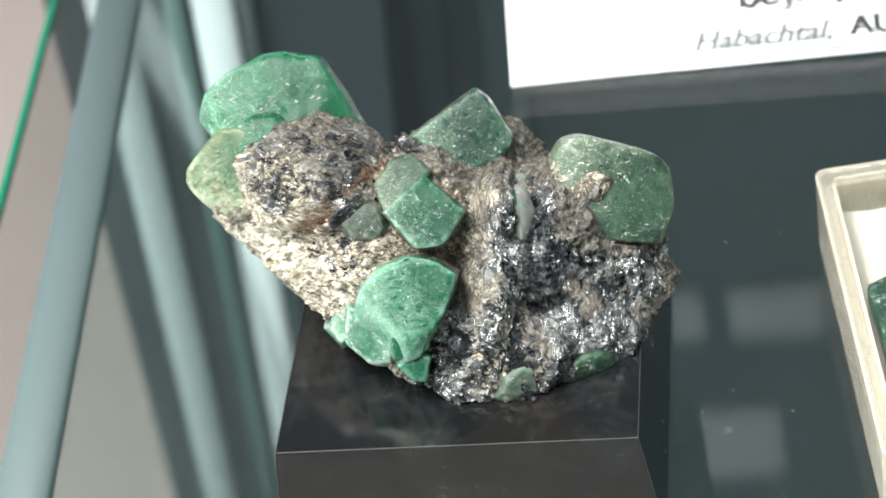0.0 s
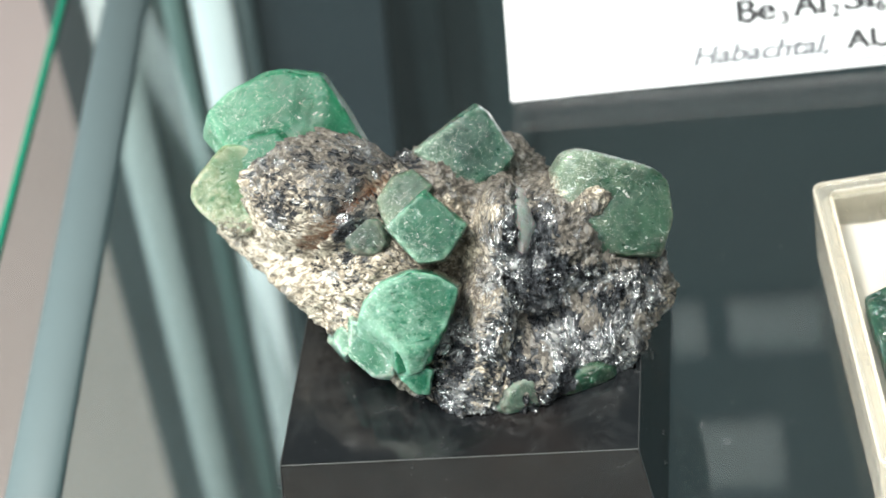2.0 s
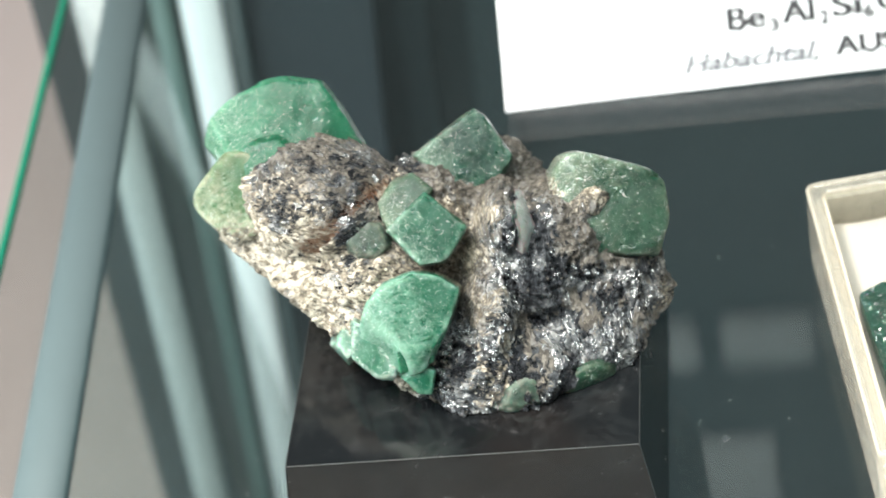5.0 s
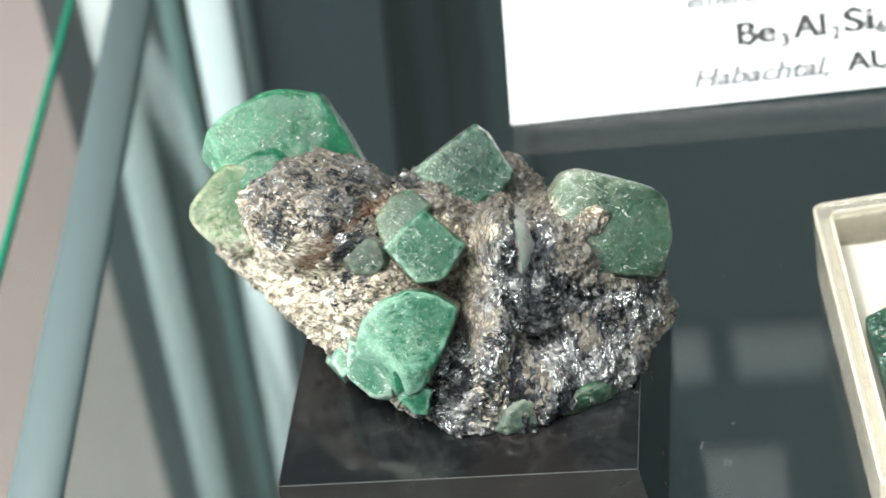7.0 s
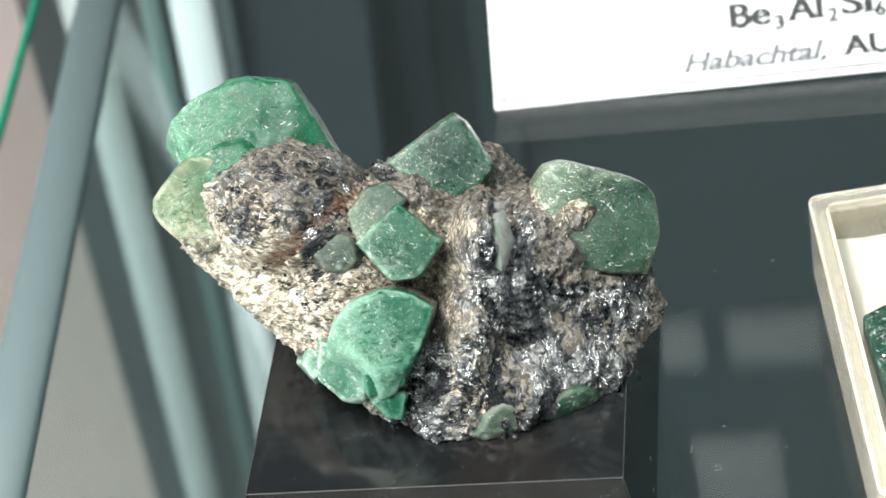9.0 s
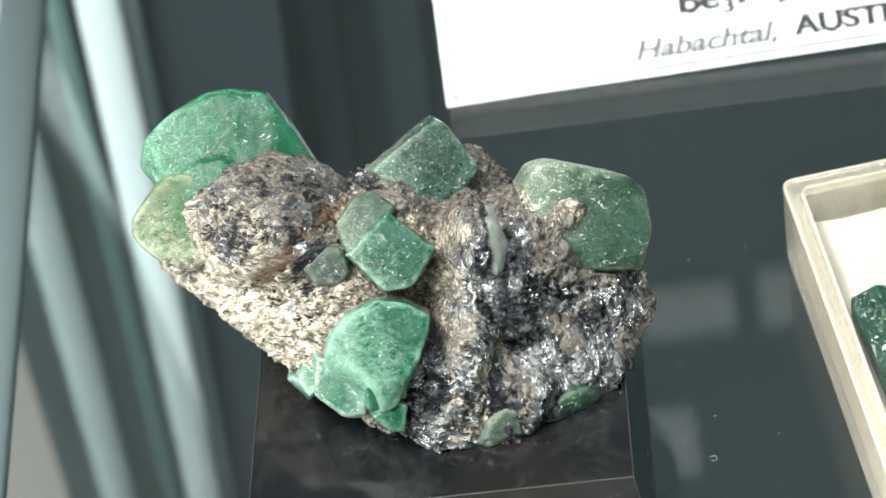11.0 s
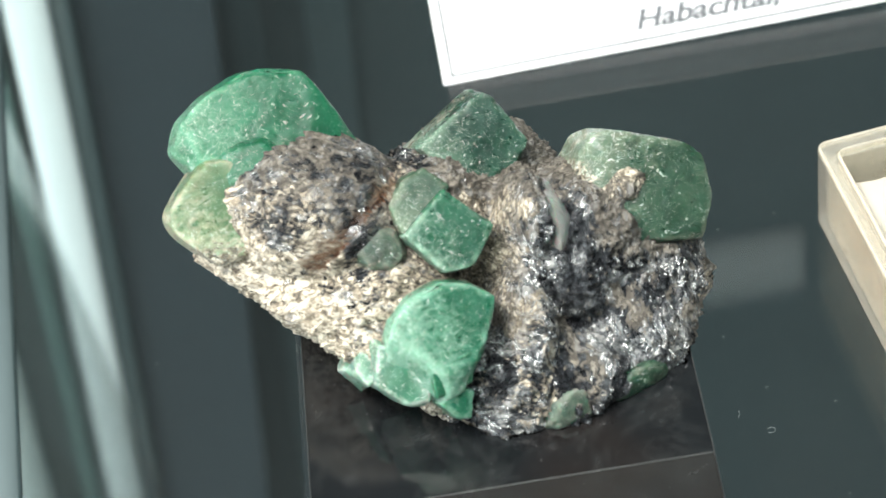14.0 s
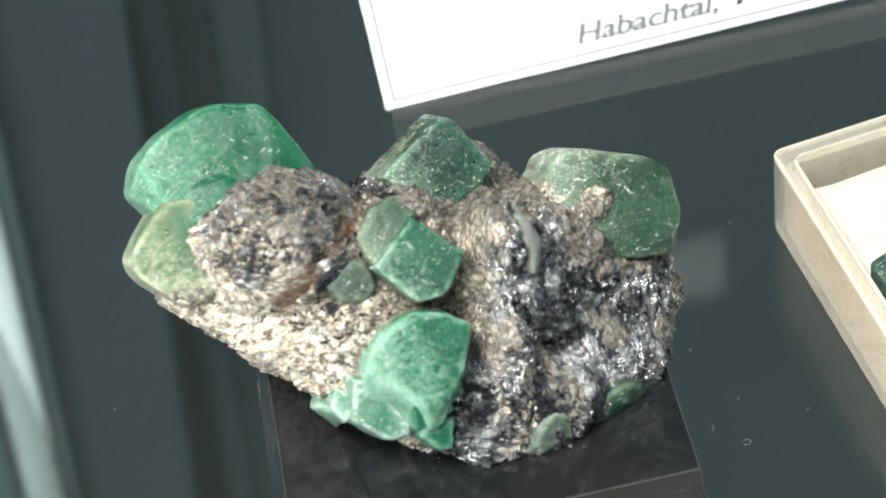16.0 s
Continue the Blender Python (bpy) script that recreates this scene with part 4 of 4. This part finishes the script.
    words("Al", 5.02, 0.99, 0.57, M_INK, 0.56, 0, 0.035)
    words("2", 5.68, 0.90, 0.34, M_INK, 0.16, 0, 0.016)
    words("Si", 5.90, 1.00, 0.57, M_INK, 0.50, 0, 0.035)
    words("6", 6.45, 0.92, 0.34, M_INK, 0.17, 0, 0.016)
    words("O", 6.68, 1.01, 0.57, M_INK, 0.44, 0, 0.035)
    words("Habachtal,", 3.25, 0.30, 0.46, M_GREY_INK, 2.35, 0.3, 0.012)
    words("AUSTRIA", 5.88, 0.32, 0.46, M_INK, 2.33, 0, 0.028)


card()


# ---- the plastic box with a second stone ----
def plastic_box():
    t = thing("specimen_box", "small clear plastic box with a cream paper lining", "box")
    turn = Matrix.Translation(Vector((7.47, 5.56, 0))) @ Matrix.Rotation(radians(7.2), 4, "Z")
    L, W, top, low = 5.6, 5.6, -0.6, SHELF_Z + 0.004

    def put(bm):
        bmesh.ops.transform(bm, matrix=turn, verts=bm.verts)
        return bm

    def ring(x0, x1, y0, y1, z0, z1, w, bevel=0.03):
        bm = bmesh.new()
        def loop_of(k, r):
            pts = []
            for cx, cy, a0 in ((x0 + k + r, y0 + k + r, 180), (x1 - k - r, y0 + k + r, 270), (x1 - k - r, y1 - k - r, 0), (x0 + k + r, y1 - k - r, 90)):
                pts += [(cx + r * math.cos(radians(a0 + q * 18)), cy + r * math.sin(radians(a0 + q * 18))) for q in range(6)]
            return pts
        outer, inner = loop_of(0, 0.16), loop_of(w, 0.08)
        count = len(outer)
        vs = [[bm.verts.new((x, y, z)) for x, y in loop] for loop, z in ((outer, z0), (outer, z1), (inner, z1), (inner, z0))]
        for a in range(4):
            for i in range(count):
                j, b = (i + 1) % count, (a + 1) % 4
                bm.faces.new((vs[a][i], vs[a][j], vs[b][j], vs[b][i]))
        bmesh.ops.recalc_face_normals(bm, faces=bm.faces)
        bm.normal_update()
        sharp = [e for e in bm.edges if e.calc_face_angle(0) > 1.2]
        bmesh.ops.bevel(bm, geom=sharp, offset=min(bevel, 0.02), segments=2, affect="EDGES", profile=0.5)
        return bm

    lid = part("lid", put(ring(0, W, -L, 0, low + 0.02, top, 0.10)), M_PLASTIC, t, "clear plastic lid")
    part("rim", put(ring(0.005, W - 0.005, -L + 0.005, -0.005, top - 0.09, top + 0.01, 0.045, 0.02)), M_RIM, lid, "cloudy plastic rim")
    part("rim", put(ring(0.052, W - 0.052, -L + 0.052, -0.052, top - 0.10, top - 0.015, 0.165, 0.02)), M_BAND, lid, "clear grey plastic band")
    part("rim", put(ring(0.22, W - 0.22, -L + 0.22, -0.22, top - 0.09, top + 0.005, 0.045, 0.02)), M_RIM, lid, "cloudy plastic step")
    part("top_pane", put(slab(0.27, W - 0.27, -L + 0.27, -0.27, top - 0.06, top - 0.01)), M_SIDE_GLASS, lid)
    base = part("base", put(ring(0.12, W - 0.12, -L + 0.12, -0.12, low, -0.78, 0.10)), M_HAZY, t, "clear plastic base")
    part("bottom", put(slab(0.2, W - 0.2, -L + 0.2, -0.2, low, low + 0.08)), M_PLASTIC, base)
    bm = slab(0.30, W - 0.26, -L + 0.26, -0.46, -2.0, -1.12, 0.05)
    bmesh.ops.subdivide_edges(bm, edges=[e for e in bm.edges if e.calc_length() > 1], cuts=12, use_grid_fill=True)
    for v in bm.verts:
        s = 0.05 * noise.noise(v.co * 1.7) + 0.03 * noise.noise(v.co * 5.0)
        v.co.z += s if v.co.z > -1.6 else 0
        v.co.y += s * 1.2 if v.co.y > -0.7 else 0
    part("lining", put(bm), M_PAPER, t, "cream tissue paper lining", smooth=True)
    part("side_paper", put(slab(0.245, 0.285, -L + 0.26, -0.3, -2.0, -0.72)), M_SIDE_PAPER, t, "cream paper strip behind the side, in a brightened colour")
    part("side_label", put(slab(0.228, 0.24, -L + 0.3, -0.75, -1.80, -1.0)), M_LABEL, t, "tan paper label seen through the side")
    g = thing("green_crystal", "small dark green emerald prism on cream paper", "crystal")
    bm = bmesh.new()
    bmesh.ops.create_cone(bm, cap_ends=True, segments=6, radius1=0.48, radius2=0.44, depth=1.7)
    bmesh.ops.bevel(bm, geom=bm.edges[:], offset=0.06, segments=2, affect="EDGES", profile=0.5)
    bmesh.ops.transform(bm, matrix=Matrix.Translation((8.62, 2.35, -0.78)) @ Matrix.Rotation(radians(8), 4, "Z") @ Matrix.Rotation(radians(90), 4, "X") @ Matrix.Diagonal((0.9, 0.75, 1, 1)), verts=bm.verts)
    part("prism", bm, M_DARK_EMERALD, g)


plastic_box()


# ---- lint on the glass ----
def lint(x, y, turn, size, bend):
    data = bpy.data.curves.new("lint", "CURVE")
    data.dimensions, data.bevel_depth, data.bevel_resolution = "3D", 0.00002, 1
    sp = data.splines.new("POLY")
    sp.points.add(7)
    for i, pt in enumerate(sp.points):
        a = turn + bend * i / 7
        px = x + size * (i / 7 - 0.5) * math.cos(a)
        py = y + size * (i / 7 - 0.5) * math.sin(a)
        pt.co = (px * CM, py * CM, (SHELF_Z + 0.008) * CM, 1)
    ob = new("lint", data)
    data.materials.append(M_DUST)
    tagged(ob, "tiny pale lint fibre lying on the glass shelf", "lint", "lint on the shelf")


lint(6.08, 1.78, 0.3, 0.22, 2.6)
lint(5.66, 2.13, 1.1, 0.12, 0.5)
rng = random.Random(4)
for _ in range(26):
    lint(rng.uniform(-3.8, 7.0), rng.uniform(-1.0, 6.5) if rng.random() < 0.7 else rng.uniform(1, 3), rng.uniform(0, 3.1), rng.uniform(0.03, 0.07), rng.uniform(-1, 1))
